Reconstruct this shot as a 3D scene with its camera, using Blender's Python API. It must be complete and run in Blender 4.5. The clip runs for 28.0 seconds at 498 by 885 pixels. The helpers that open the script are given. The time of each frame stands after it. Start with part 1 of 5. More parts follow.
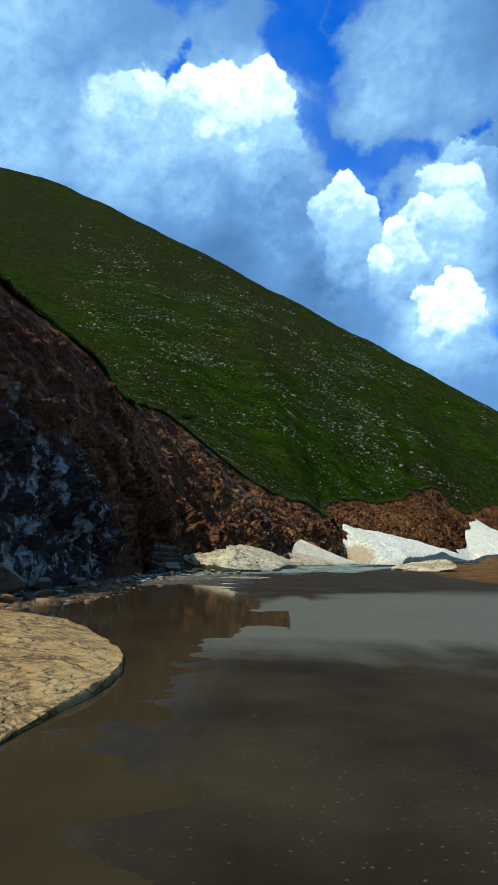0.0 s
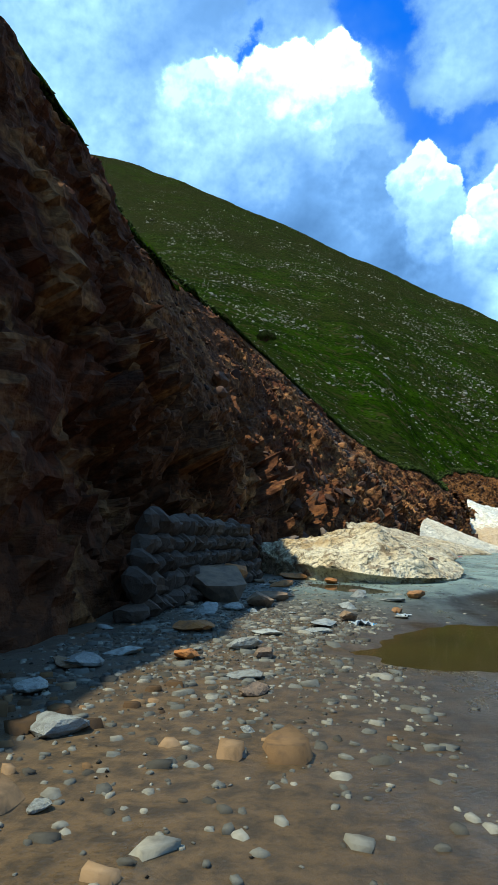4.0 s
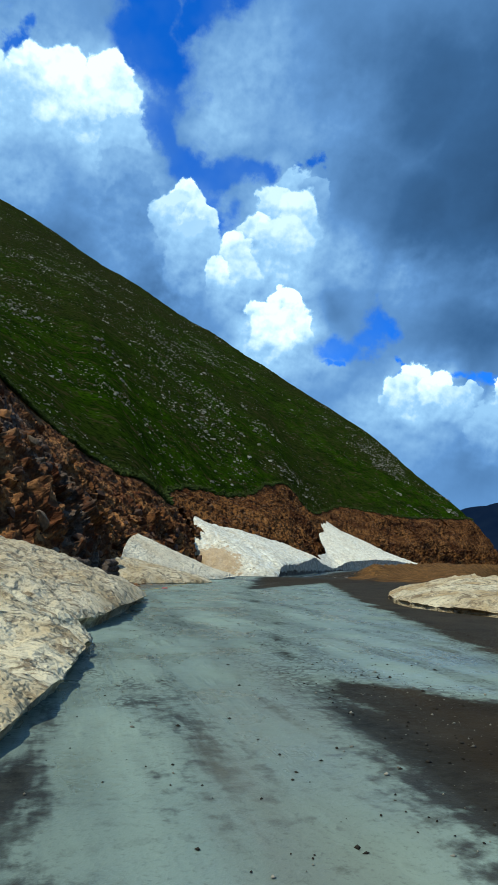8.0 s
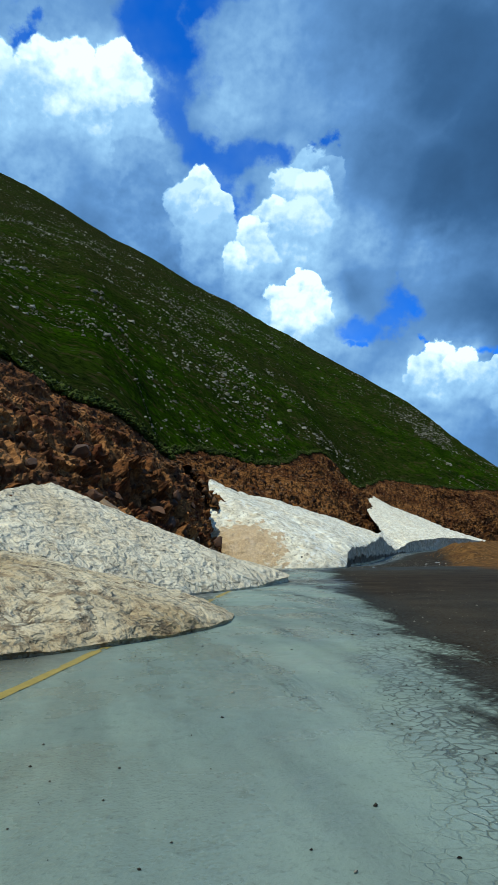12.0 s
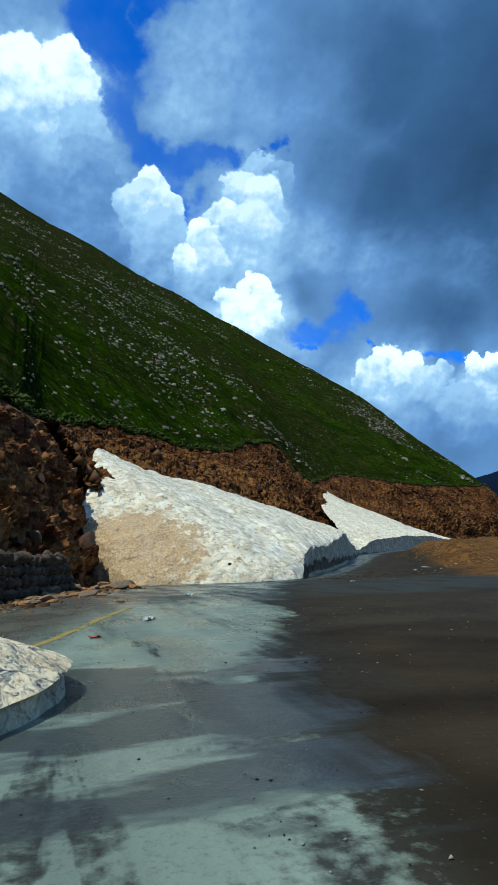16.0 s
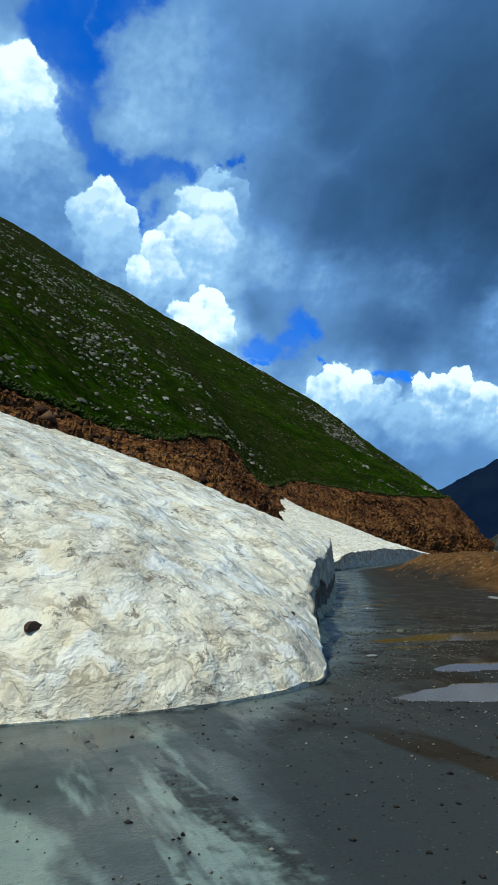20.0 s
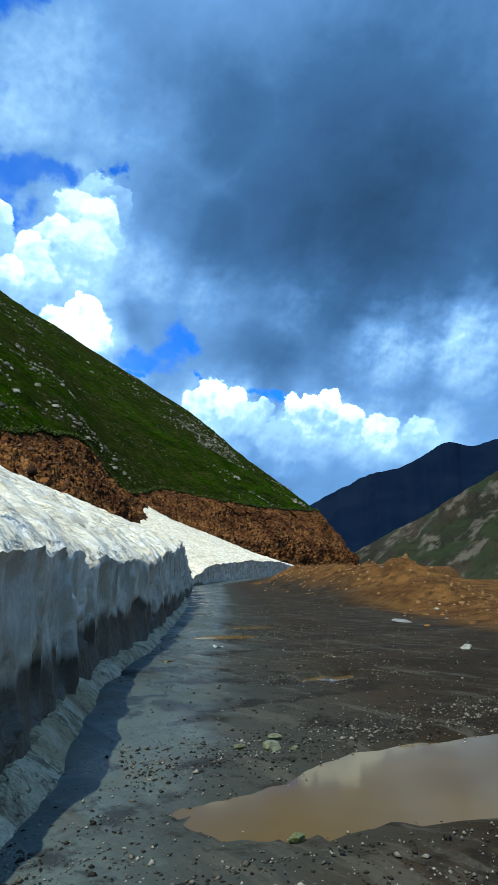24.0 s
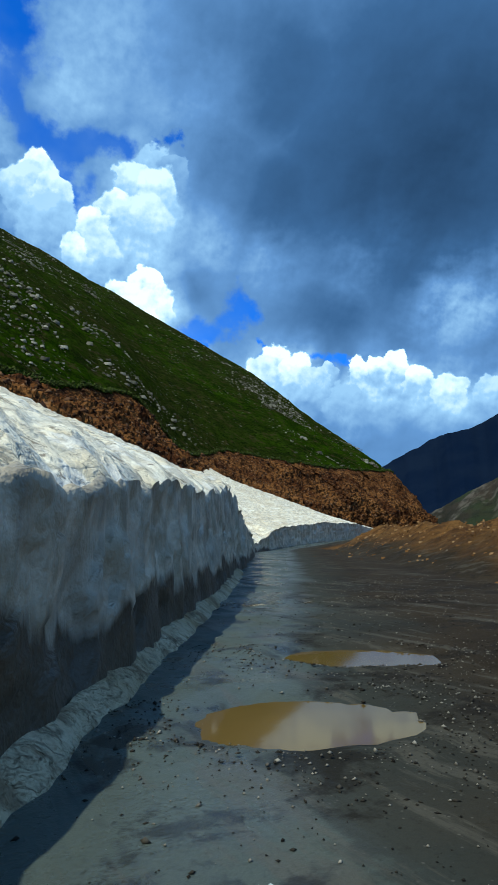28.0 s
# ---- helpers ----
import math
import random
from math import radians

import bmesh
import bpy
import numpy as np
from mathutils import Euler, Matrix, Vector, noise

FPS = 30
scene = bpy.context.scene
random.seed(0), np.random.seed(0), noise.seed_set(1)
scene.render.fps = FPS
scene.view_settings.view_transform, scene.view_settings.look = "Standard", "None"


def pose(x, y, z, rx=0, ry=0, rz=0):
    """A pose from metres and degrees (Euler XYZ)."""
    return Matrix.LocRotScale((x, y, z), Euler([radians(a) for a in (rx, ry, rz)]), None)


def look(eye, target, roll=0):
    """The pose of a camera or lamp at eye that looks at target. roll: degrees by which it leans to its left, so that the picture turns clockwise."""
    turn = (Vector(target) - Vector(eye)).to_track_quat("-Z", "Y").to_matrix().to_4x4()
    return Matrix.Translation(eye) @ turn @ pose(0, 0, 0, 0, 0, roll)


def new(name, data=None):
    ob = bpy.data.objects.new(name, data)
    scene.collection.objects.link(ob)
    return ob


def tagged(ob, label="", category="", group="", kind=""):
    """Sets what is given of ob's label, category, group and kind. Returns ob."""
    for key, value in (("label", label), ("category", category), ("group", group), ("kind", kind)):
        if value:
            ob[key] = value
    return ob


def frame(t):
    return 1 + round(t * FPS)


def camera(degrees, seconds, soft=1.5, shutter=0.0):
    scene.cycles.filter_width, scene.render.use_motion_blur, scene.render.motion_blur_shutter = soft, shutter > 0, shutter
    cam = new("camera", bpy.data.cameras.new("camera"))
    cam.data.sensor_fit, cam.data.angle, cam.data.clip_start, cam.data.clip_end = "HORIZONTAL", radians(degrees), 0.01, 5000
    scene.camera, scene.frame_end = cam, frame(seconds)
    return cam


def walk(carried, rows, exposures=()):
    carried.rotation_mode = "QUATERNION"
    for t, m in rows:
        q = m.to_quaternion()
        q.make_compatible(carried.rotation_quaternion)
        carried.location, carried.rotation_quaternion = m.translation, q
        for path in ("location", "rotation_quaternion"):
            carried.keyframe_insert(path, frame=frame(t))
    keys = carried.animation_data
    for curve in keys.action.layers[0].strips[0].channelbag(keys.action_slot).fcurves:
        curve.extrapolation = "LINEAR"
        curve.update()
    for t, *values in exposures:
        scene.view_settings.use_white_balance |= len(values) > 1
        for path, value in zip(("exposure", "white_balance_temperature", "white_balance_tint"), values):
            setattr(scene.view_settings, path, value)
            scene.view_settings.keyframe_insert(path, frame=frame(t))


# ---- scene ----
cam = camera(42.5, 28.0, soft=1.0)
PATH = [
    (0, (3.403, -37.888, 1.259), (3.386, -34.738, 1.816), 1.1),
    (0.5, (3.282, -33.229, 1.275), (3.019, -30.088, 1.822), 1.1),
    (1, (3.006, -28.296, 1.325), (2.587, -25.170, 1.858), 0.7),
    (1.5, (2.645, -24.107, 1.365), (2.107, -20.994, 1.870), 1.0),
    (2, (2.126, -20.232, 1.336), (1.496, -17.138, 1.853), 1.1),
    (2.5, (1.584, -16.878, 1.326), (0.885, -13.803, 1.872), 1.3),
    (4.5, (0.605, -5.402, 1.360), (0.462, -2.238, 1.822), 0.9),
    (5, (1.022, -2.986, 1.301), (1.229, 0.154, 1.888), 0.3),
    (5.5, (1.501, -1.243, 1.373), (1.890, 1.878, 1.962), -2.0),
    (6, (2.032, 1.163, 1.338), (2.566, 4.274, 1.862), 0.1),
    (6.5, (2.690, 3.386, 1.411), (3.395, 6.442, 2.045), 1.7),
    (7, (3.738, 6.144, 1.534), (4.574, 9.178, 2.118), 1.4),
    (7.5, (4.790, 8.875, 1.522), (5.672, 11.904, 2.056), 1.7),
    (8, (5.875, 11.792, 1.523), (6.699, 14.826, 2.122), 1.4),
    (8.5, (6.816, 14.861, 1.610), (7.536, 17.918, 2.219), 1.6),
    (9, (7.963, 18.950, 1.632), (8.558, 22.040, 2.213), 0.8),
    (9.5, (8.982, 23.995, 1.515), (9.440, 27.106, 2.106), -0.4),
    (10, (9.842, 29.006, 1.614), (10.190, 32.131, 2.208), -0.7),
    (10.5, (10.635, 33.982, 1.622), (10.979, 37.109, 2.214), -0.6),
    (11, (11.661, 39.696, 1.586), (12.074, 42.821, 2.134), -0.6),
    (11.5, (12.950, 45.067, 1.530), (13.525, 48.170, 2.062), -0.2),
    (12, (14.304, 49.357, 1.510), (15.010, 52.434, 2.038), -0.6),
    (12.5, (15.638, 53.440, 1.480), (16.410, 56.501, 2.013), -0.3),
    (13, (16.856, 57.176, 1.587), (17.693, 60.219, 2.107), -0.3),
    (13.5, (17.984, 60.034, 1.669), (18.880, 63.061, 2.189), 0.1),
    (15.5, (22.075, 70.448, 1.406), (23.088, 73.440, 1.926), -0.8),
    (16, (22.867, 72.197, 1.451), (23.810, 75.208, 1.987), -1.5),
    (16.5, (23.651, 74.781, 1.462), (24.509, 77.818, 1.995), -1.4),
    (17, (24.517, 77.619, 1.429), (25.291, 80.674, 1.981), -1.6),
    (17.5, (25.421, 80.642, 1.400), (26.126, 83.707, 1.982), -1.6),
    (18, (26.525, 84.373, 1.422), (27.256, 87.430, 2.022), -1.2),
    (18.5, (27.757, 88.059, 1.467), (28.547, 91.106, 2.046), -1.3),
    (19, (29.158, 92.034, 1.469), (30.032, 95.058, 2.048), -1.0),
    (19.5, (30.554, 95.354, 1.483), (31.560, 98.334, 2.062), -1.0),
    (20, (32.072, 98.523, 1.520), (33.246, 101.438, 2.120), -1.1),
    (20.5, (33.632, 101.176, 1.507), (35.003, 104.006, 2.099), -1.4),
    (21, (34.963, 102.906, 1.544), (36.560, 105.622, 2.099), -2.3),
    (21.5, (35.869, 103.898, 1.547), (37.618, 106.523, 2.091), -3.4),
    (23.5, (38.101, 107.203, 1.194), (39.934, 109.754, 1.803), -5.4),
    (24, (38.765, 108.355, 1.282), (40.490, 110.970, 1.939), -1.3),
    (24.5, (39.451, 109.542, 1.302), (41.066, 112.206, 2.034), 1.3),
    (25, (40.238, 110.872, 1.222), (41.819, 113.602, 1.757), 0.7),
    (25.5, (40.776, 111.866, 1.234), (42.315, 114.637, 1.664), 0.0),
    (26, (41.408, 112.752, 1.171), (42.899, 115.554, 1.586), -3.9),
    (26.5, (42.013, 114.005, 1.366), (43.334, 116.861, 1.949), -0.6),
    (27, (43.496, 116.347, 1.162), (44.858, 119.181, 1.762), -3.3),
    (27.5, (44.486, 118.104, 1.168), (45.963, 120.907, 1.624), -0.2),
    (28, (45.826, 120.226, 1.112), (47.278, 123.032, 1.616), -2.2),
]
walk(cam, [(t, look(eye, target, roll)) for t, eye, target, roll in PATH],
     [(0, 0.15, 6400, -4), (1, 0.4, 6400, -4), (2.5, 0.6, 6400, -4), (4.5, 0.45, 6400, -4), (5, 0.2, 6400, -4), (6, 0.05, 6400, -4), (7, 0.0, 6400, -4), (12, -0.05, 6400, -4), (17, -0.08, 6400, -4), (20, -0.1, 6400, -4), (21.5, -0.1, 6400, -4), (23.7, 0.3, 6400, -4), (25, 0.25, 6400, -4), (28, 0.0, 6400, -4)])


# ---------------------------------------------------------------- light
SUN_AZ, SUN_EL = -110.0, 62.0          # degrees, clockwise from +y; height above the horizon


def compass(az, el):
    a, e = radians(az), radians(el)
    return Vector((math.sin(a) * math.cos(e), math.cos(a) * math.cos(e), math.sin(e)))


sun = new("sun", bpy.data.lights.new("sun", "SUN"))
sun.data.energy, sun.data.angle, sun.data.color = 3.4, radians(0.6), (1.0, 0.94, 0.84)
sun.matrix_world = look((0, 0, 60), Vector((0, 0, 60)) - compass(SUN_AZ, SUN_EL))


class Graph:
    """A small writer of node trees."""

    def __init__(self, tree):
        self.tree = tree
        tree.nodes.clear()

    def node(self, kind):
        return self.tree.nodes.new(kind)

    def plug(self, socket, value):
        if isinstance(value, bpy.types.NodeSocket):
            self.tree.links.new(value, socket)
        elif value is not None:
            if isinstance(value, tuple) and len(value) == 3 and socket.type == "RGBA":
                value = (*value, 1.0)
            socket.default_value = value

    def math(self, op, a, b=None, c=None, clamp=False):
        n = self.node("ShaderNodeMath")
        n.operation, n.use_clamp = op, clamp
        for k, v in enumerate((a, b, c)):
            self.plug(n.inputs[k], v)
        return n.outputs[0]

    def vec(self, op, a, b=None, scale=None):
        n = self.node("ShaderNodeVectorMath")
        n.operation = op
        self.plug(n.inputs[0], a)
        self.plug(n.inputs[1], b)
        if scale is not None:
            self.plug(n.inputs["Scale"], scale)
        return n.outputs["Value"] if op in ("DISTANCE", "DOT_PRODUCT", "LENGTH") else n.outputs[0]

    def noise(self, where, scale, detail=4.0, rough=0.55, colour=False, distort=0.0):
        n = self.node("ShaderNodeTexNoise")
        self.plug(n.inputs["Vector"], where)
        n.inputs["Scale"].default_value, n.inputs["Detail"].default_value = scale, detail
        n.inputs["Roughness"].default_value, n.inputs["Distortion"].default_value = rough, distort
        return n.outputs["Color" if colour else "Fac"]

    def voronoi(self, where, scale, feature="F1", out="Distance", rand=1.0):
        n = self.node("ShaderNodeTexVoronoi")
        n.feature = feature
        self.plug(n.inputs["Vector"], where)
        n.inputs["Scale"].default_value, n.inputs["Randomness"].default_value = scale, rand
        return n.outputs[out]

    def span(self, value, a, b, c=0.0, d=1.0, smooth=False):
        n = self.node("ShaderNodeMapRange")
        n.clamp, n.interpolation_type = True, "SMOOTHSTEP" if smooth else "LINEAR"
        for k, v in enumerate((value, a, b, c, d)):
            self.plug(n.inputs[k], v)
        return n.outputs[0]

    def mix(self, fac, a, b, blend="MIX"):
        n = self.node("ShaderNodeMix")
        n.data_type, n.blend_type = "RGBA", blend
        self.plug(n.inputs[0], fac)
        self.plug(n.inputs[6], a)
        self.plug(n.inputs[7], b)
        return n.outputs[2]

    def bump(self, height, strength, distance, normal=None):
        n = self.node("ShaderNodeBump")
        n.inputs["Strength"].default_value, n.inputs["Distance"].default_value = strength, distance
        self.plug(n.inputs["Height"], height)
        self.plug(n.inputs["Normal"], normal)
        return n.outputs[0]


# The sky: a Nishita blue seen through gaps in broken cumulus. Degrees: azimuth and height of both ends of each gap, its half width.
GAPS = [(1.5, 47, 6.4, 41, 2.9), (6.4, 41, 5.4, 36.6, 1.9), (5.4, 36.6, 8.2, 33.6, 1.7), (8.2, 33.6, 12.0, 30.6, 2.0), (12.0, 30.6, 12.0, 28.6, 1.0), (10, 33.6, 16, 33.6, 1.5),
        (17, 33.9, 21.9, 34.0, 0.75), (-9.5, 40.6, -7.6, 41.6, 0.8), (-9, 46, 2, 48, 2.4), (12, 47, 8, 44, 2.2), (23.4, 19.2, 27.2, 20.4, 1.75),
        (22.2, 18.0, 23.4, 17.8, 0.6), (28.2, 18.0, 29.6, 16.9, 0.45), (33.2, 16.5, 36.6, 15.3, 0.75)]
# Soft light and shade in the cloud: azimuth, height, radius, strength.
WHITE = [(-28, 34, 9, .6), (-21, 34, 6, .5), (-26, 42, 8, .6), (-12, 36, 6, .5), (-5.0, 37.4, 6.0, .66), (0.0, 37.0, 5.0, .62), (-6, 31.0, 4, .45), (9.6, 30.4, 3.4, .55), (13.8, 41, 6, .36),
         (12.4, 37.4, 4.4, .40), (18, 39.5, 6, .20), (18.6, 30.0, 5.0, .75), (14.4, 27.4, 4.0, .6), (18.2, 22, 4.2, .55), (30, 25.2, 4, .36), (24.5, 26.4, 4, .42), (21, 36.5, 6, .2)]
WHITE2 = [(20.5, 18.2, 4.0, .55), (30.4, 15.4, 4.0, .8), (36.6, 12.4, 4.0, .5), (26.5, 13.6, 4.0, .5), (40.4, 13.6, 4, .75), (45.5, 12.6, 4, .6), (50, 11.6, 4, .55), (47, 19.8, 5, .8), (53, 19.2, 5.5, .95), (37.5, 24.2, 4, .25),
          (40.8, 25.8, 3, .22), (30.6, 11.5, 4.0, .35)]
# Crisp sunlit heads, back to front: azimuth, height, radius, strength.
HEADS = [(-13.6, 37.0, 2.6, .80), (-11.2, 38.2, 1.8, .92), (-9.2, 37.0, 1.9, .85), (-6.3, 38.6, 1.9, 1.0), (-3.9, 39.0, 2.0, 1.02), (-1.4, 37.9, 1.9, .98), (0.4, 39.6, 1.7, 1.04), (1.3, 37.4, 1.9, .92),
         (2.3, 35.4, 1.9, .74), (2.6, 33.0, 2.1, .60), (3.6, 30.8, 2.2, .5), (8.7, 31.7, 1.25, .98), (9.9, 30.0, 1.4, .90), (7.4, 30.2, 1.7, .84), (9.2, 27.8, 2.2, .76)]
HEADS2 = [(19.0, 33.0, 1.3, .74), (21.2, 32.2, 1.3, .62), (17.2, 31.6, 1.4, .86), (19.6, 30.6, 1.8, .90), (15.6, 29.2, 1.4, .94), (18.0, 28.6, 2.0, .86), (13.4, 27.8, 1.4, .98), (11.9, 25.9, 1.2, .95), (14.2, 26.0, 1.6, .84),
          (18.4, 23.1, 1.35, 1.08), (16.2, 22.2, 1.3, 1.04), (19.2, 21.6, 1.5, 1.02), (17.2, 20.8, 1.9, 1.0)]
HEADS3 = [(30.2, 16.9, 1.25, 1.06), (31.8, 15.8, 1.2, 1.0), (28.6, 15.6, 1.3, .92), (33.6, 14.8, 1.2, .84), (34.9, 15.4, 0.8, .85), (37.5, 14.9, 0.95, 1.06), (39.2, 14.9, 1.0, 1.0), (41.2, 15.3, 1.05, 1.06), (42.8, 13.8, 1.2, .98),
          (45.4, 12.7, 1.4, .92), (48.8, 12.4, 1.2, .80), (36.0, 12.6, 1.4, .70)]
GREY = [(46, 31, 17, 1.05), (40, 31, 11, 1), (50, 34, 12, 1), (33, 30, 7, .8), (44, 23, 6, .85), (36, 20.5, 6.5, .55), (49, 16, 4.5, .3), (54, 40, 14, .5), (62, 28, 14, .9),
        (-3, 26, 6, .35), (7, 24, 6, .5), (2, 29, 4.5, .3), (33, 38, 8, .65), (27, 34, 5, .4), (26, 41, 6, .35), (23, 22.6, 2.2, .3), (35, 9, 4, .3)]

world = bpy.data.worlds.new("mountain_sky")
scene.world = world
world.use_nodes = True
g = Graph(world.node_tree)
way = g.node("ShaderNodeTexCoord").outputs["Generated"]
sky = g.node("ShaderNodeTexSky")
sky.sky_type, sky.sun_disc = "NISHITA", False
sky.sun_elevation, sky.sun_rotation = radians(SUN_EL), radians(SUN_AZ)
sky.altitude = 3000.0
half = (0.5, 0.5, 0.5)


def drift(scale, detail, rough, amount):
    """A wandering offset for directions."""
    return g.vec("SCALE", g.vec("SUBTRACT", g.noise(way, scale, detail, rough, colour=True), half), scale=amount)


bent = g.vec("ADD", g.vec("ADD", way, drift(9.0, 1.0, 0.5, 0.06)), drift(26.0, 5.0, 0.55, 0.065))
soft = g.vec("ADD", way, drift(8.0, 3.0, 0.5, 0.09))
puffed = g.vec("ADD", g.vec("ADD", way, drift(24.0, 2.0, 0.5, 0.040)), drift(75.0, 3.0, 0.55, 0.020))
toward = compass(SUN_AZ + 40, 70)
relief = g.vec("SUBTRACT", way, tuple(toward * 0.016))
lump = g.math("SUBTRACT", g.noise(way, 20.0, 4.0, 0.5), g.noise(relief, 20.0, 4.0, 0.5))
fleck = g.math("SUBTRACT", g.noise(way, 60.0, 3.0, 0.5), g.noise(g.vec("SUBTRACT", way, tuple(toward * 0.006)), 60.0, 3.0, 0.5))
billow = g.math("ADD", g.math("MULTIPLY", lump, 2.2), g.math("MULTIPLY", fleck, 1.0))
grain = g.math("MULTIPLY", g.math("SUBTRACT", g.noise(way, 16.0, 6.0, 0.6), 0.5), 2.0)
haze = g.math("MULTIPLY", g.math("SUBTRACT", g.noise(way, 7.0, 4.0, 0.5), 0.5), 2.0)


def heap(rows):
    """The largest of the rows' round falloffs at the bent direction."""
    top = None
    for az, el, r, strength in rows:
        d = g.vec("DISTANCE", soft, tuple(compass(az, el)))
        value = g.span(d, 0.0, radians(r) * 1.3, strength, 0.0, smooth=True)
        top = value if top is None else g.math("MAXIMUM", top, value)
    return top


def gaps(rows):
    """How deep a direction lies in a gap: 1 on its middle line, 0 at its half width, less outside."""
    top = None
    for az0, el0, az1, el1, r in rows:
        a, b = compass(az0, el0), compass(az1, el1)
        ab = b - a
        off = g.vec("SUBTRACT", bent, tuple(a))
        t = g.math("MULTIPLY", g.vec("DOT_PRODUCT", off, tuple(ab)), 1.0 / ab.length_squared, clamp=True)
        d = g.vec("LENGTH", g.vec("SUBTRACT", off, g.vec("SCALE", tuple(ab), scale=t)))
        value = g.math("SUBTRACT", 1.0, g.math("MULTIPLY", d, 1.0 / radians(r)))
        top = value if top is None else g.math("MAXIMUM", top, value)
    return top


def heads(tone, gap, rows):
    """Lays crisp puffs over the cloud, the lower ones in front: bright on top, melting into the cloud below."""
    height = g.node("ShaderNodeSeparateXYZ")
    g.plug(height.inputs[0], puffed)
    for az, el, r, strength in sorted(rows, key=lambda row: -row[1]):
        reach = radians(r * 1.2)
        c = compass(az, el - 0.2 * r)
        centre = g.node("ShaderNodeCombineXYZ")
        g.plug(centre.inputs[0], c.x)
        g.plug(centre.inputs[1], c.y)
        g.plug(centre.inputs[2], g.math("MULTIPLY_ADD", g.math("ADD", gap, tone), 1e-6, c.z))
        low = g.math("SUBTRACT", height.outputs[2], g.math("MULTIPLY_ADD", gap, 1e-6, c.z))
        lift = g.node("ShaderNodeCombineXYZ")
        g.plug(lift.inputs[2], g.math("MULTIPLY", g.math("MINIMUM", low, 0.0), 0.66))
        d = g.vec("LENGTH", g.vec("SUBTRACT", g.vec("SUBTRACT", puffed, centre.outputs[0]), lift.outputs[0]))
        inside = g.span(d, reach, reach * 0.84, smooth=True)
        puff = g.span(g.math("ADD", low, g.math("MULTIPLY", billow, reach * 1.6)), -1.6 * reach, reach * 0.7, strength * 0.66, strength * 0.99)
        cover = g.math("MULTIPLY", inside, g.span(low, -1.7 * reach, 0.25 * reach, smooth=True))
        n = g.node("ShaderNodeMix")
        for k, v in ((0, cover), (2, tone), (3, puff)):
            g.plug(n.inputs[k], v)
        tone = n.outputs[0]
        gap = g.math("MULTIPLY", gap, g.math("SUBTRACT", 1.0, inside))
    return tone, gap


hole = gaps(GAPS)
veil = g.math("ADD", hole, g.math("MULTIPLY", grain, 0.9))
gap = g.span(veil, -0.15, 0.6, smooth=True)
gap = g.math("MULTIPLY", gap, g.span(haze, -0.35, 0.15, 0.62, 1.0))
under = [(az, el - 1.1 * r, 2.3 * r, 0.86 * strength) for rows in (HEADS, HEADS2, HEADS3) for az, el, r, strength in rows]
shine = g.math("MAXIMUM", g.math("MAXIMUM", heap(WHITE), heap(WHITE2)), heap(under))
tone = g.math("ADD", 0.43, g.math("MULTIPLY", shine, 0.40))
tone = g.math("SUBTRACT", tone, g.math("MULTIPLY", heap(GREY), 0.38))
tone = g.math("ADD", tone, g.math("MULTIPLY", billow, g.math("ADD", 0.035, g.math("MULTIPLY", shine, 0.30))))
for rows in (HEADS, HEADS2, HEADS3):
    tone, gap = heads(tone, gap, rows)
tone = g.math("ADD", tone, g.math("ADD", g.math("MULTIPLY", haze, 0.05), g.math("MULTIPLY", grain, 0.02)), clamp=True)
ramp = g.node("ShaderNodeValToRGB")
TONES = ((0.0, (0.025, 0.064, 0.155)), (0.22, (0.054, 0.136, 0.325)), (0.46, (0.152, 0.318, 0.68)), (0.72, (0.40, 0.66, 1.04)), (0.95, (1.06, 1.22, 1.28)))
stops = ramp.color_ramp.elements
for _ in TONES[2:]:
    stops.new(0.5)
for stop, (at, tint) in zip(stops, TONES):
    stop.position, stop.color = at, (*tint, 1)
g.plug(ramp.inputs[0], tone)
blue = g.mix(1.0, sky.outputs[0], (0.016, 0.105, 0.29), "MULTIPLY")
back = g.node("ShaderNodeBackground")
g.plug(back.inputs[0], g.mix(gap, ramp.outputs[0], blue))
back.inputs[1].default_value = 1.0
g.tree.links.new(back.outputs[0], g.node("ShaderNodeOutputWorld").inputs[0])

# ---------------------------------------------------------------- materials
def material(name):
    """A new material: its graph, its surface node and the object's coordinates, which are metres of the world."""
    m = bpy.data.materials.new(name)
    m.use_nodes = True
    g = Graph(m.node_tree)
    surface = g.node("ShaderNodeBsdfPrincipled")
    g.tree.links.new(surface.outputs[0], g.node("ShaderNodeOutputMaterial").inputs[0])
    return m, g, surface, g.node("ShaderNodeTexCoord").outputs["Object"]


def finish(g, surface, colour, rough, normal=None, specular=0.5):
    g.plug(surface.inputs["Base Color"], colour)
    g.plug(surface.inputs["Roughness"], rough)
    g.plug(surface.inputs["Normal"], normal)
    g.plug(surface.inputs["Specular IOR Level"], specular)


def stretched(g, where, sx, sy, sz, turn=0.0):
    n = g.node("ShaderNodeMapping")
    g.plug(n.inputs[0], where)
    n.inputs["Rotation"].default_value = (0, 0, turn)
    n.inputs["Scale"].default_value = (sx, sy, sz)
    return n.outputs[0]


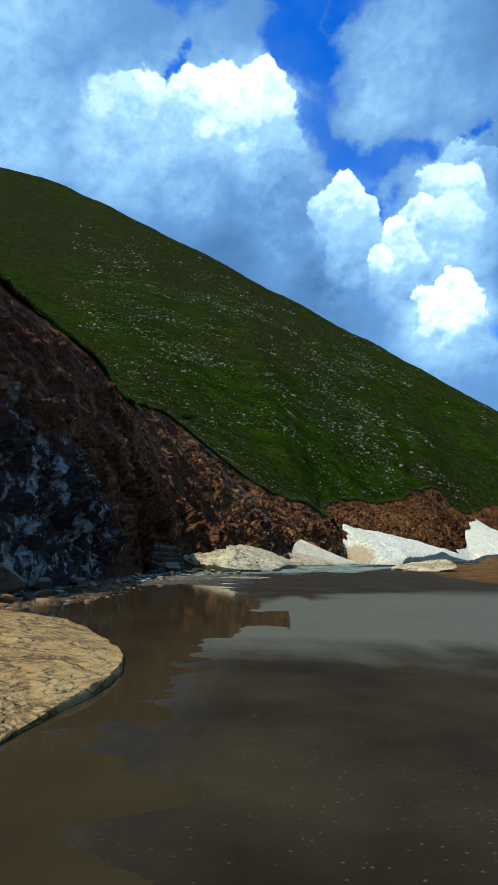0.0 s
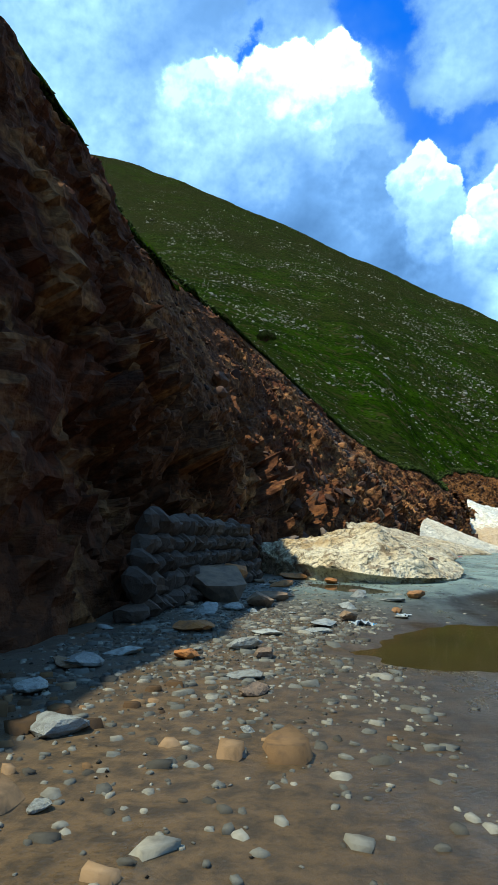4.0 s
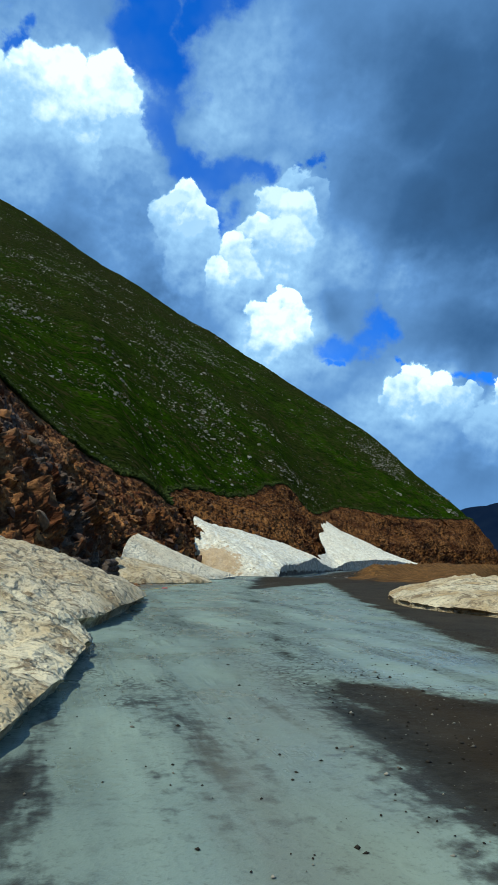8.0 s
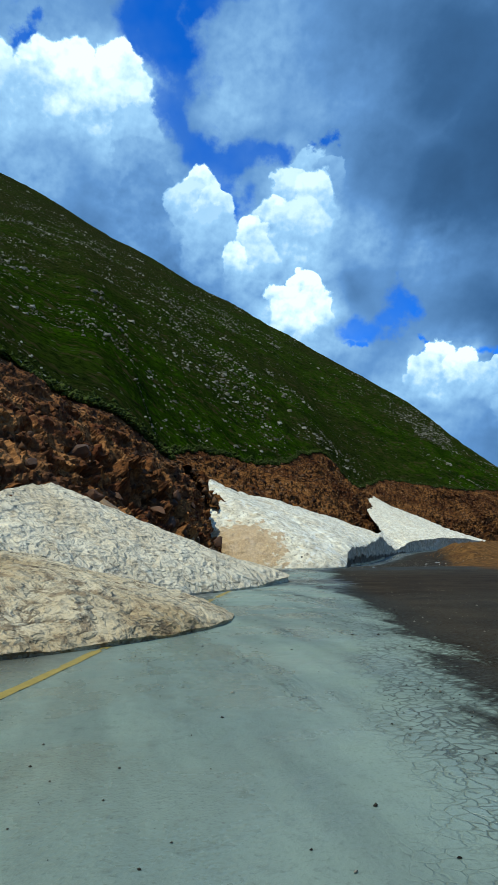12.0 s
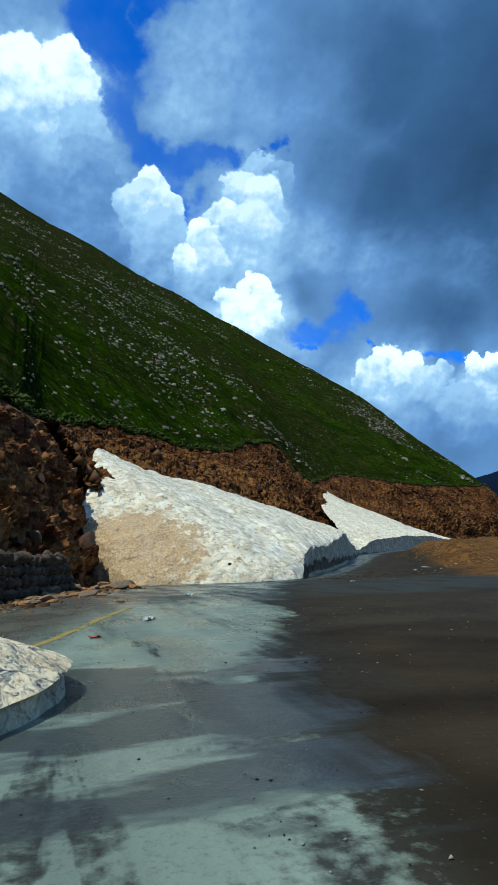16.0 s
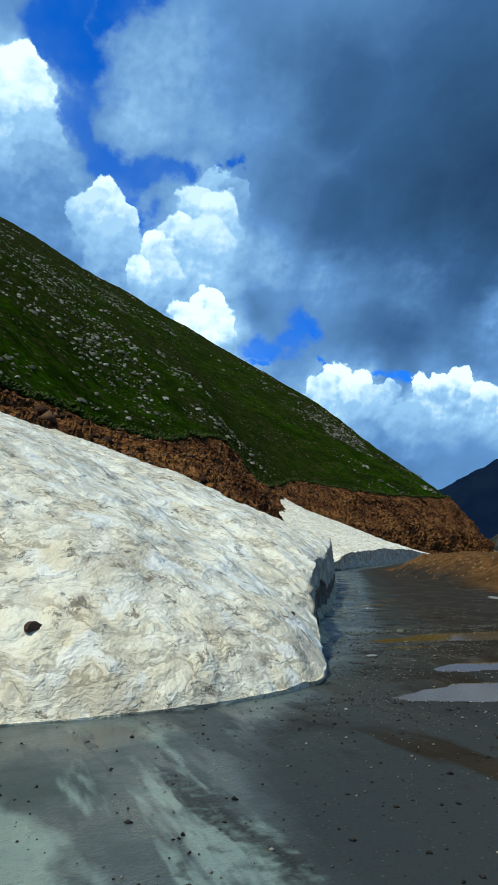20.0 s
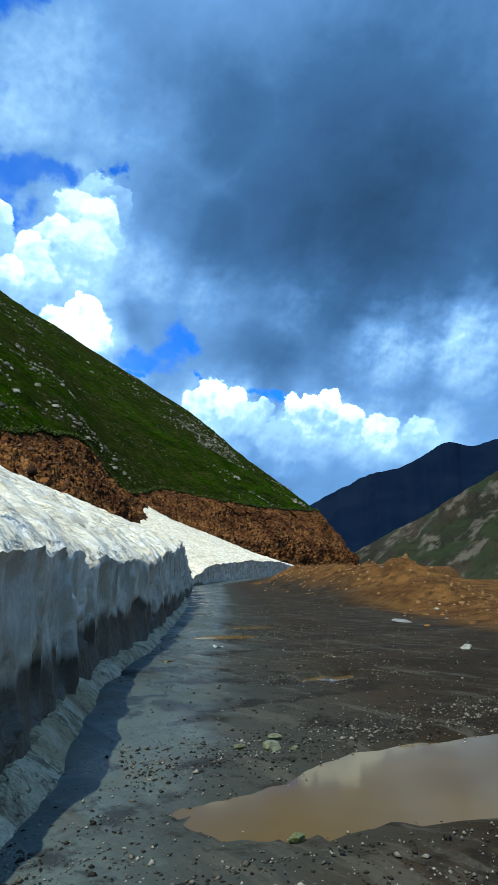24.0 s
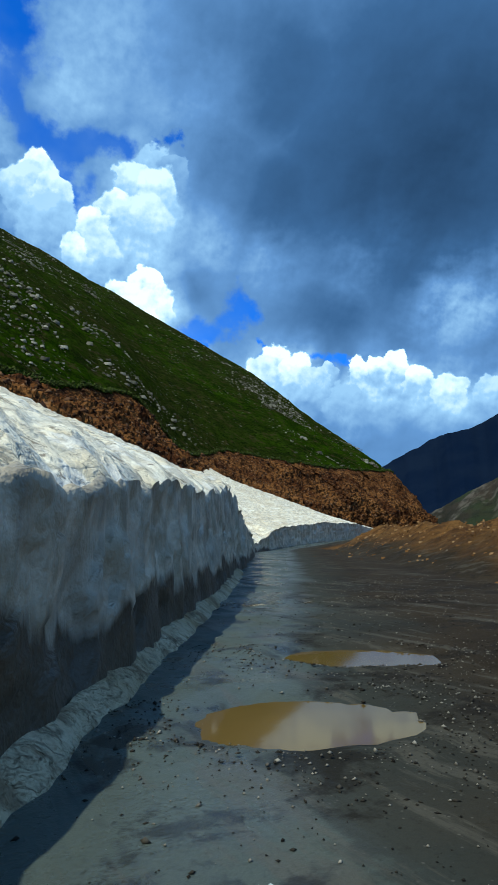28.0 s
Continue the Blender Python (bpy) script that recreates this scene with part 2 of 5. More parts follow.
def make_cliff_rock():
    m, g, s, p = material("cliff_rock")
    big, mid, small = g.noise(p, 0.07, 3), g.noise(p, 0.45, 5, 0.6), g.noise(p, 3.0, 6, 0.65)
    tilt = stretched(g, p, 0.25, 0.5, 1.6, 0.4)
    layer = g.noise(tilt, 0.9, 5, 0.62, distort=0.4)
    chip = g.voronoi(p, 1.6, out="Color")
    shade = g.node("ShaderNodeSeparateColor")
    g.plug(shade.inputs[0], chip)
    red, ochre, slate = (0.115, 0.034, 0.013), (0.40, 0.18, 0.062), (0.034, 0.034, 0.033)
    c = g.mix(g.span(big, 0.4, 0.58), red, (0.155, 0.062, 0.025))
    y = g.node("ShaderNodeSeparateXYZ")
    g.plug(y.inputs[0], p)
    c = g.mix(g.span(g.math("ADD", mid, g.math("MULTIPLY", layer, 0.4)), g.span(y.outputs[1], 36.0, 46.0, 0.72, 0.64), g.span(y.outputs[1], 36.0, 46.0, 0.88, 0.78)), c, ochre)
    rust = g.math("MULTIPLY", g.span(g.math("ADD", g.noise(p, 0.17, 4, 0.55), g.math("MULTIPLY", g.math("SUBTRACT", small, 0.5), 0.25)), 0.52, 0.58), g.span(y.outputs[1], 14.0, 30.0, 0.25, 0.85))
    c = g.mix(rust, c, g.mix(g.span(layer, 0.42, 0.58), (0.25, 0.095, 0.028), (0.085, 0.032, 0.013)))
    ash = g.math("MULTIPLY", g.span(g.math("ABSOLUTE", g.math("SUBTRACT", y.outputs[1], 57.0)), 10.0, 5.0), g.span(mid, 0.44, 0.54, 0, 0.85))
    c = g.mix(ash, c, g.mix(g.span(layer, 0.42, 0.58), (0.050, 0.044, 0.039), (0.12, 0.108, 0.094)))
    low = g.math("MULTIPLY", g.span(y.outputs[1], 4.0, -12.0), g.span(y.outputs[2], 8.5, 3.5))
    mask = g.math("MULTIPLY", g.span(g.math("ADD", low, g.math("MULTIPLY", g.math("SUBTRACT", mid, 0.5), 1.2)), 0.35, 0.65), 0.92)
    c = g.mix(mask, c, slate)
    veins = g.math("MULTIPLY", g.span(g.noise(g.vec("ADD", p, (40, 3, 9)), 1.1, 5, 0.65), 0.53, 0.58), mask)
    c = g.mix(g.math("MULTIPLY", veins, 0.9), c, (0.46, 0.46, 0.43))
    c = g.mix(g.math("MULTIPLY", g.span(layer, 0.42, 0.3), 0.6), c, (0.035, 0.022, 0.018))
    c = g.mix(g.math("MULTIPLY", shade.outputs[0], 0.25), c, g.mix(0.4, c, (0.20, 0.10, 0.05)))
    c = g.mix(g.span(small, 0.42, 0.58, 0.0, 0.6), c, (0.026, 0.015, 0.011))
    n = g.bump(g.math("ADD", g.math("MULTIPLY", g.voronoi(p, 1.3), 0.5), g.math("ADD", g.math("MULTIPLY", small, 0.6), layer)), 0.9, 0.20)
    n = g.bump(g.noise(p, 14.0, 4, 0.6), 0.5, 0.03, n)
    finish(g, s, c, g.span(small, 0.3, 0.7, 0.7, 1.0), n, 0.05)
    return m


def make_red_earth():
    """The far cut bank: broken red-brown and orange earth."""
    m, g, s, p = material("red_earth")
    mid, small = g.noise(p, 0.12, 5, 0.6), g.noise(p, 1.1, 6, 0.65)
    c = g.mix(g.span(mid, 0.38, 0.62), (0.080, 0.030, 0.012), (0.24, 0.105, 0.034))
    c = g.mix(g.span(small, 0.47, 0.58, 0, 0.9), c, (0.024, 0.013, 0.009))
    c = g.mix(g.span(g.voronoi(p, 0.9), 0.30, 0.08, 0, 0.5), c, (0.36, 0.22, 0.13))
    n = g.bump(g.math("ADD", small, g.math("MULTIPLY", g.voronoi(p, 1.4), 0.7)), 1.0, 0.5)
    finish(g, s, c, 1.0, n, 0.0)
    return m


def make_grass_slope():
    """Short alpine turf: bright and dark green, browner towards the crest, with bare earth, tussocks and half-buried slabs."""
    m, g, s, p = material("grass_slope")
    big, mid, small = g.noise(p, 0.012, 4), g.noise(p, 0.07, 5, 0.65), g.noise(p, 0.8, 6, 0.7)
    along = stretched(g, p, 0.35, 0.35, 1.2, 0.5)
    tuft, band = g.noise(p, 3.2, 4, 0.65), g.noise(along, 0.22, 5, 0.65)
    c = g.mix(g.span(mid, 0.40, 0.58), (0.010, 0.028, 0.001), (0.033, 0.078, 0.002))
    c = g.mix(g.span(big, 0.45, 0.60), c, (0.030, 0.040, 0.008))
    c = g.mix(g.span(small, 0.46, 0.58, 0.0, 0.85), c, (0.005, 0.011, 0.002))
    c = g.mix(g.span(g.noise(p, 0.25, 6, 0.72), 0.53, 0.61, 0, 0.85), c, (0.060, 0.044, 0.020))
    c = g.mix(g.span(band, 0.55, 0.63, 0, 0.7), c, (0.008, 0.014, 0.004))
    c = g.mix(g.span(tuft, 0.5, 0.64, 0, 0.55), c, (0.055, 0.088, 0.010))
    up = g.node("ShaderNodeSeparateXYZ")
    g.plug(up.inputs[0], p)
    thin = g.math("MULTIPLY", g.span(g.math("ADD", up.outputs[2], g.math("MULTIPLY", mid, 120.0)), 120.0, 300.0), 0.6)
    c = g.mix(thin, c, g.mix(g.span(small, 0.44, 0.56), (0.050, 0.046, 0.020), (0.014, 0.016, 0.006)))
    patch = g.span(g.noise(p, 0.045, 4, 0.6), 0.47, 0.58)
    crag = g.math("MULTIPLY", g.span(g.voronoi(along, 0.95), 0.20, 0.14), patch)
    c = g.mix(crag, c, g.mix(g.span(small, 0.4, 0.6), (0.30, 0.285, 0.225), (0.12, 0.115, 0.085)))
    c = g.mix(g.math("MULTIPLY", g.span(g.voronoi(g.vec("ADD", p, (31.0, 7.0, 3.0)), 0.28), 0.13, 0.09), 0.8), c, (0.006, 0.008, 0.004))
    n = g.bump(g.math("ADD", small, g.math("MULTIPLY", tuft, 0.5)), 1.0, 1.1)
    finish(g, s, c, 1.0, n, 0.0)
    return m


def make_snow():
    """Old snow: glazed white with sun cups, greyed and browned by grit in patches."""
    m, g, s, p = material("old_snow")
    big, mid, small = g.noise(p, 0.2, 4), g.noise(p, 1.0, 6, 0.65), g.noise(p, 9.0, 5, 0.65)
    warp = g.vec("ADD", p, g.vec("SCALE", g.noise(p, 1.2, 4, colour=True), scale=0.9))
    cups = g.voronoi(warp, 1.9, "SMOOTH_F1")
    c = g.mix(g.span(mid, 0.40, 0.64), (0.93, 0.87, 0.70), (0.79, 0.68, 0.47))
    c = g.mix(g.span(big, 0.52, 0.68, 0, 0.5), c, (0.60, 0.48, 0.31))
    fold = g.math("ABSOLUTE", g.math("SUBTRACT", g.noise(stretched(g, warp, 0.6, 0.6, 1.6, 0.5), 1.5, 5, 0.6), 0.5))
    c = g.mix(g.math("MULTIPLY", g.span(fold, 0.035, 0.008), g.span(mid, 0.40, 0.55, 0.1, 0.75)), c, (0.34, 0.28, 0.19))
    c = g.mix(g.span(g.math("ADD", cups, g.math("MULTIPLY", g.math("SUBTRACT", small, 0.5), 0.5)), 0.46, 0.60, 0, 0.45), c, (0.45, 0.39, 0.29))
    c = g.mix(g.span(g.noise(warp, 1.1, 5, 0.6), 0.55, 0.62, 0, 0.6), c, (0.94, 0.92, 0.84))
    c = g.mix(g.span(g.noise(warp, 2.6, 6, 0.75), 0.575, 0.63, 0, 0.85), c, (0.17, 0.13, 0.085))
    muddy = g.span(g.math("ADD", g.vec("DISTANCE", p, (27.2, 109.6, 1.4)), g.math("MULTIPLY", g.math("SUBTRACT", mid, 0.5), 9.0)), 4.3, 3.7, 0, 0.8)
    c = g.mix(muddy, c, g.mix(g.span(small, 0.4, 0.62), (0.60, 0.39, 0.18), (0.30, 0.17, 0.07)))
    n = g.bump(g.math("SUBTRACT", g.math("ADD", mid, g.math("MULTIPLY", fold, 1.2)), cups), 1.0, 0.13)
    n = g.bump(small, 0.4, 0.03, n)
    finish(g, s, c, g.span(small, 0.3, 0.7, 0.4, 0.75), n, 0.3)
    return m


def make_dirty_snow(name, clean, stain, crust):
    """Snow under a skin of ochre mud and grit, crinkled by melt."""
    m, g, s, p = material(name)
    big, mid, small = g.noise(p, 0.3, 4), g.noise(p, 1.3, 6, 0.65), g.noise(p, 7.0, 5, 0.65)
    warp = g.vec("ADD", p, g.vec("SCALE", g.noise(p, 1.0, 4, colour=True), scale=1.1))
    fold = g.math("MULTIPLY", g.math("ABSOLUTE", g.math("SUBTRACT", g.noise(stretched(g, warp, 1.0, 1.0, 1.8, 0.5), 0.9, 4, 0.55), 0.5)), 3.0)
    c = g.mix(g.span(big, 0.40, 0.62), clean, stain)
    c = g.mix(g.span(mid, 0.50, 0.66, 0, 0.85), c, clean)
    c = g.mix(g.span(g.noise(warp, 1.9, 6, 0.72), 0.52, 0.60, 0, 0.75), c, crust)
    c = g.mix(g.math("MULTIPLY", g.span(fold, 0.09, 0.02), g.span(mid, 0.46, 0.6, 0, 0.75)), c, tuple(v * 0.55 for v in crust))
    c = g.mix(g.span(small, 0.54, 0.7, 0, 0.6), c, tuple(v * 0.6 for v in crust))
    n = g.bump(g.math("ADD", mid, g.math("MULTIPLY", g.span(fold, 0.0, 0.35), 0.5)), 0.8, 0.26)
    n = g.bump(g.math("ADD", small, g.voronoi(p, 4.0)), 0.9, 0.09, n)
    finish(g, s, c, 0.75, n, 0.25)
    return m


def make_cut_snow():
    """The ploughed face of a bank: icy grey-white above, soaked with mud below, streaked by melt."""
    m, g, s, p = material("cut_snow")
    flute = g.noise(stretched(g, p, 1.3, 1.3, 0.22), 1.5, 4, 0.55)
    chip, soft = g.noise(p, 1.6, 5, 0.6), g.noise(p, 0.5, 3, 0.5)
    c = g.mix(g.span(chip, 0.40, 0.58), (0.78, 0.67, 0.50), (0.46, 0.38, 0.26))
    c = g.mix(g.span(soft, 0.52, 0.66, 0, 0.6), c, (0.50, 0.46, 0.38))
    h = g.node("ShaderNodeSeparateXYZ")
    g.plug(h.inputs[0], p)
    mud = g.span(g.math("ADD", h.outputs[2], g.math("ADD", g.math("MULTIPLY", flute, 0.8), g.math("ADD", g.math("MULTIPLY", soft, 1.3), g.math("MULTIPLY", chip, 0.35)))), 1.86, 1.66)
    c = g.mix(g.math("MULTIPLY", mud, 0.92), c, g.mix(g.span(chip, 0.4, 0.6), (0.042, 0.028, 0.015), (0.095, 0.067, 0.040)))
    c = g.mix(g.span(flute, 0.56, 0.72, 0, 0.5), c, (0.14, 0.12, 0.095))
    n = g.bump(g.math("ADD", flute, chip), 0.7, 0.22)
    finish(g, s, c, 0.5, n, 0.35)
    return m


def make_road():
    """Wet broken asphalt under grey-green silt, with gravel and mud; ochre soil on the outer shoulder.
    The mesh carries "out", the metres from the painted inner edge line."""
    m, g, s, p = material("wet_silted_road")
    side = g.node("ShaderNodeAttribute")
    side.attribute_name = "out"
    out = side.outputs["Fac"]
    at = g.node("ShaderNodeSeparateXYZ")
    g.plug(at.inputs[0], p)
    y = at.outputs[1]
    mid, small, tiny = g.noise(p, 0.55, 6, 0.6), g.noise(p, 6.0, 5, 0.65), g.noise(p, 30.0, 3, 0.6)
    lane = stretched(g, p, 1.0, 0.14, 1.0, 0.34)
    streak = g.noise(lane, 0.8, 6, 0.62)
    rag = g.math("ADD", g.math("MULTIPLY", g.math("SUBTRACT", mid, 0.5), 1.6), g.math("MULTIPLY", g.math("SUBTRACT", streak, 0.5), 2.4))
    silt = g.mix(g.span(streak, 0.40, 0.66), (0.25, 0.310, 0.250), (0.135, 0.168, 0.140))
    silt = g.mix(g.span(g.noise(p, 0.28, 3, 0.5), 0.42, 0.62, 0, 0.5), silt, (0.15, 0.20, 0.18))
    silt = g.mix(g.span(small, 0.55, 0.75, 0, 0.35), silt, (0.06, 0.064, 0.054))
    tar = g.mix(g.span(small, 0.4, 0.65), (0.016, 0.017, 0.016), (0.036, 0.037, 0.032))
    mud = g.mix(g.span(mid, 0.35, 0.65), (0.019, 0.0135, 0.0075), (0.043, 0.031, 0.018))
    silt = g.mix(g.span(y, 15.0, 8.0, 0.0, 0.6), silt, (0.045, 0.048, 0.040))
    soil = g.mix(g.span(mid, 0.40, 0.60), (0.25, 0.125, 0.040), (0.12, 0.058, 0.022))
    soil = g.mix(g.span(g.noise(p, 1.6, 6, 0.7), 0.46, 0.66, 0, 0.8), soil, (0.05, 0.028, 0.015))
    # the wet wheel track: its distance out along the road; silt lies inside it, and outside it as far as the middle of the stretch
    track = g.math("SUBTRACT", g.span(y, 9.0, 15.0, 4.2, 6.9), g.math("ADD", g.span(y, 30.0, 54.0, 0.0, 2.4), g.span(y, 54.0, 88.0, 0.0, 1.1)))
    q = g.math("SUBTRACT", out, track)
    bare = g.math("MINIMUM", q, g.math("ADD", g.math("SUBTRACT", g.span(y, 13.0, 21.0, 9.0, 0.45), q), g.span(y, 50.0, 74.0, 0.0, 9.0)))
    far_side = g.math("MULTIPLY", g.math("SUBTRACT", out, 10.6), 1.4)
    wet = g.noise(g.vec("ADD", lane, (7.0, 2.0, 0.0)), 1.1, 5, 0.6)
    patch = g.math("MULTIPLY", g.math("SUBTRACT", wet, 0.585), g.span(y, 16.0, 22.0, 2.0, 11.0))
    bare = g.math("MAXIMUM", g.math("MAXIMUM", bare, far_side), g.math("MINIMUM", g.math("SUBTRACT", patch, g.span(g.math("ABSOLUTE", g.math("SUBTRACT", y, 50.0)), 20.0, 15.0, 0.0, 1.2)), 0.05))
    bare = g.math("ADD", bare, rag)
    # crazed asphalt: pale cells of silt that shrink to islands where it has been washed bare
    cells = g.voronoi(g.vec("ADD", p, g.vec("SCALE", g.noise(p, 2.2, 4, colour=True), scale=0.42)), 7.6, "DISTANCE_TO_EDGE")
    sound = g.math("MULTIPLY", g.math("MULTIPLY", g.span(y, 17.0, 21.0), g.span(y, 103.0, 98.0)), g.span(g.math("ABSOLUTE", g.math("SUBTRACT", y, 76.5)), 5.5, 8.0))
    cells = g.math("ADD", g.math("MULTIPLY", cells, sound), g.math("MULTIPLY", g.math("SUBTRACT", 1.0, sound), g.math("MULTIPLY", g.noise(p, 1.8, 6, 0.7), 0.3)))
    fine = g.voronoi(g.vec("ADD", p, g.vec("SCALE", g.noise(p, 3.0, 3, colour=True), scale=0.2)), 12.0, "DISTANCE_TO_EDGE")
    joint = g.span(bare, -0.9, 0.7, 0.0, 0.24)
    joint = g.math("ADD", joint, g.math("MULTIPLY", g.math("SUBTRACT", small, 0.5), g.span(bare, -0.9, 0.0, 0.0, 0.16)))
    lost = g.span(g.math("SUBTRACT", joint, cells), -0.02, 0.035)
    lost = g.math("MULTIPLY", lost, g.span(bare, -1.0, -0.7))
    lost = g.math("MULTIPLY", lost, g.math("MAXIMUM", g.span(g.noise(p, 1.3, 5, 0.65), 0.42, 0.58, 0.1, 0.65), g.span(bare, 0.2, 0.8)))
    worn = g.math("MULTIPLY", g.math("MULTIPLY", g.span(bare, -1.0, -0.4), g.span(bare, 1.2, 0.6)), sound)
    bottom = g.mix(g.span(g.math("SUBTRACT", q, rag), 0.2, 1.4), tar, mud)
    bottom = g.mix(g.math("MULTIPLY", g.span(fine, 0.10, 0.25), g.math("MULTIPLY", sound, 0.3)), bottom, (0.07, 0.074, 0.064))
    dry = g.span(bare, -0.3, 0.6)
    silt = g.mix(g.math("MULTIPLY", g.span(g.math("ADD", g.math("SUBTRACT", bare, g.math("MULTIPLY", sound, 0.45)), g.math("MULTIPLY", g.math("SUBTRACT", small, 0.5), 1.5)), -0.12, 0.30), 0.95), silt, bottom)
    c = g.mix(lost, silt, bottom)
    # a strip of drier silt beside the first mound, and the meltwater that crosses the road below the snow tongue
    strip = g.math("ABSOLUTE", g.math("SUBTRACT", g.math("ADD", out, g.math("MULTIPLY", rag, 0.5)), 6.5))
    strip = g.math("MULTIPLY", g.math("MULTIPLY", g.span(strip, 0.8, 0.3), g.span(y, 6.0, 10.0)), g.span(y, 24.0, 18.0))
    c = g.mix(g.math("MULTIPLY", g.math("MULTIPLY", strip, g.span(streak, 0.35, 0.6, 0.2, 1.0)), 0.65), c, (0.17, 0.175, 0.135))
    melt = g.math("ABSOLUTE", g.math("SUBTRACT", g.math("ADD", y, g.math("MULTIPLY", rag, 2.2)), 77.6))
    melt = g.math("MULTIPLY", g.math("MULTIPLY", g.span(melt, 3.6, 3.1), g.span(g.noise(stretched(g, p, 0.35, 1.0, 1.0, -0.35), 0.7, 5, 0.6), 0.44, 0.50)), g.span(g.math("ADD", out, rag), 4.6, 4.0))
    c = g.mix(g.math("MULTIPLY", melt, 0.85), c, (0.034, 0.040, 0.042))
    seep = g.math("ABSOLUTE", g.math("SUBTRACT", g.math("ADD", y, g.math("MULTIPLY", rag, 2.0)), 99.5))
    seep = g.math("MULTIPLY", g.span(seep, 8.5, 7.0), g.span(g.noise(stretched(g, p, 1.0, 0.35, 1.0, -0.5), 0.6, 5, 0.6), 0.38, 0.43))
    seep = g.math("MULTIPLY", seep, g.math("MAXIMUM", g.span(cells, 0.10, 0.03), g.span(g.noise(lane, 0.9, 5, 0.65), 0.57, 0.53)))
    c = g.mix(g.math("MULTIPLY", seep, 0.85), c, (0.040, 0.046, 0.046))
    flooded = g.span(g.math("ADD", y, g.math("MULTIPLY", rag, 1.5)), 9.0, 3.0)
    c = g.mix(flooded, c, g.mix(g.span(out, 4.0, 1.0), mud, g.mix(g.span(small, 0.42, 0.6), (0.13, 0.082, 0.040), (0.062, 0.044, 0.026))))
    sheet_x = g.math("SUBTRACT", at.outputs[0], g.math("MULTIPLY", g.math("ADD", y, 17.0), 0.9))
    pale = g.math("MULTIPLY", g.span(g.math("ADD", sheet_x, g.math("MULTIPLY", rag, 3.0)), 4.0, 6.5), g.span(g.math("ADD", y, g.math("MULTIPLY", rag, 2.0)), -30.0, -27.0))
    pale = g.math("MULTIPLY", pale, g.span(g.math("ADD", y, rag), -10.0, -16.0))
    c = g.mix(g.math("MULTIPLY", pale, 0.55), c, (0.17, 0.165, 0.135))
    churned = g.span(g.math("ADD", y, rag), 103.0, 109.0)
    c = g.mix(g.math("MULTIPLY", churned, 0.85), c, g.mix(g.span(g.math("ADD", out, rag), 6.0, 2.0), mud, g.mix(g.span(y, 112.0, 118.0), (0.085, 0.105, 0.098), (0.052, 0.064, 0.058))))
    mottle = g.noise(g.vec("ADD", lane, (3.0, 9.0, 0.0)), 2.6, 6, 0.72)
    c = g.mix(g.math("MULTIPLY", churned, g.span(mottle, 0.53, 0.60, 0, 0.55)), c, (0.088, 0.080, 0.062))
    c = g.mix(g.math("MULTIPLY", churned, g.span(g.noise(p, 1.1, 6, 0.7), 0.53, 0.60, 0, 0.7)), c, (0.012, 0.010, 0.008))
    shoulder = g.math("SUBTRACT", g.span(y, 60.0, 118.0, 17.5, 13.0), g.span(y, 118.0, 200.0, 0.0, 6.0))
    soil_mask = g.span(g.math("SUBTRACT", g.math("ADD", out, g.math("MULTIPLY", rag, 1.4)), shoulder), -1.0, 1.2)
    c = g.mix(soil_mask, c, soil)
    inner = g.math("MULTIPLY", g.span(g.math("ADD", out, rag), 0.2, -0.9), g.span(y, 100.0, 96.0))
    c = g.mix(g.math("MULTIPLY", inner, 0.85), c, (0.085, 0.070, 0.050))
    speck = g.math("MULTIPLY", g.span(g.voronoi(p, 13.0), 0.15, 0.06, 0, 0.4), dry)
    c = g.mix(speck, c, (0.17, 0.155, 0.13))
    c = g.mix(g.span(tiny, 0.55, 0.75, 0, 0.35), c, (0.012, 0.011, 0.010))
    film = g.math("MULTIPLY", g.span(dry, 1.0, 0.0), g.span(g.math("ADD", mid, g.math("MULTIPLY", streak, 0.4)), 0.5, 0.75))
    film = g.math("MAXIMUM", film, g.math("MULTIPLY", melt, 0.9))
    rough = g.mix(film, (0.72, 0.72, 0.72), (0.24, 0.24, 0.24))
    rough = g.mix(soil_mask, rough, (0.95, 0.95, 0.95))
    n = g.bump(g.math("ADD", small, g.math("MULTIPLY", tiny, 0.5)), 0.5, 0.02)
    n = g.bump(g.math("MULTIPLY", g.noise(p, 1.8, 6, 0.7), soil_mask), 1.0, 0.5, n)
    n = g.bump(g.math("MULTIPLY", g.span(cells, 0.0, 0.08), worn), 0.6, 0.03, n)
    finish(g, s, c, rough, n, g.mix(film, (0.03, 0.03, 0.03), (0.40, 0.40, 0.40)))
    return m


def make_valley():
    m, g, s, p = material("valley_side")
    mid, small = g.noise(p, 0.006, 6, 0.62), g.noise(p, 0.05, 6, 0.65)
    rib = g.noise(stretched(g, p, 0.7, 1.0, 0.15, 0.5), 0.02, 5, 0.6)
    # These earth tones are darkened: passing cloud shade is put into the colour.
    c = g.mix(g.span(mid, 0.4, 0.6), (0.018, 0.017, 0.010), (0.042, 0.031, 0.020))
    c = g.mix(g.span(g.noise(p, 0.011, 4, 0.6), 0.46, 0.58, 0, 0.8), c, (0.026, 0.036, 0.014))
    c = g.mix(g.span(rib, 0.54, 0.62, 0, 0.7), c, (0.13, 0.112, 0.085))
    c = g.mix(g.span(small, 0.52, 0.64, 0, 0.7), c, (0.014, 0.016, 0.009))
    n = g.bump(g.math("ADD", small, rib), 1.0, 6.0)
    finish(g, s, c, 0.95, n, 0.1)
    return m


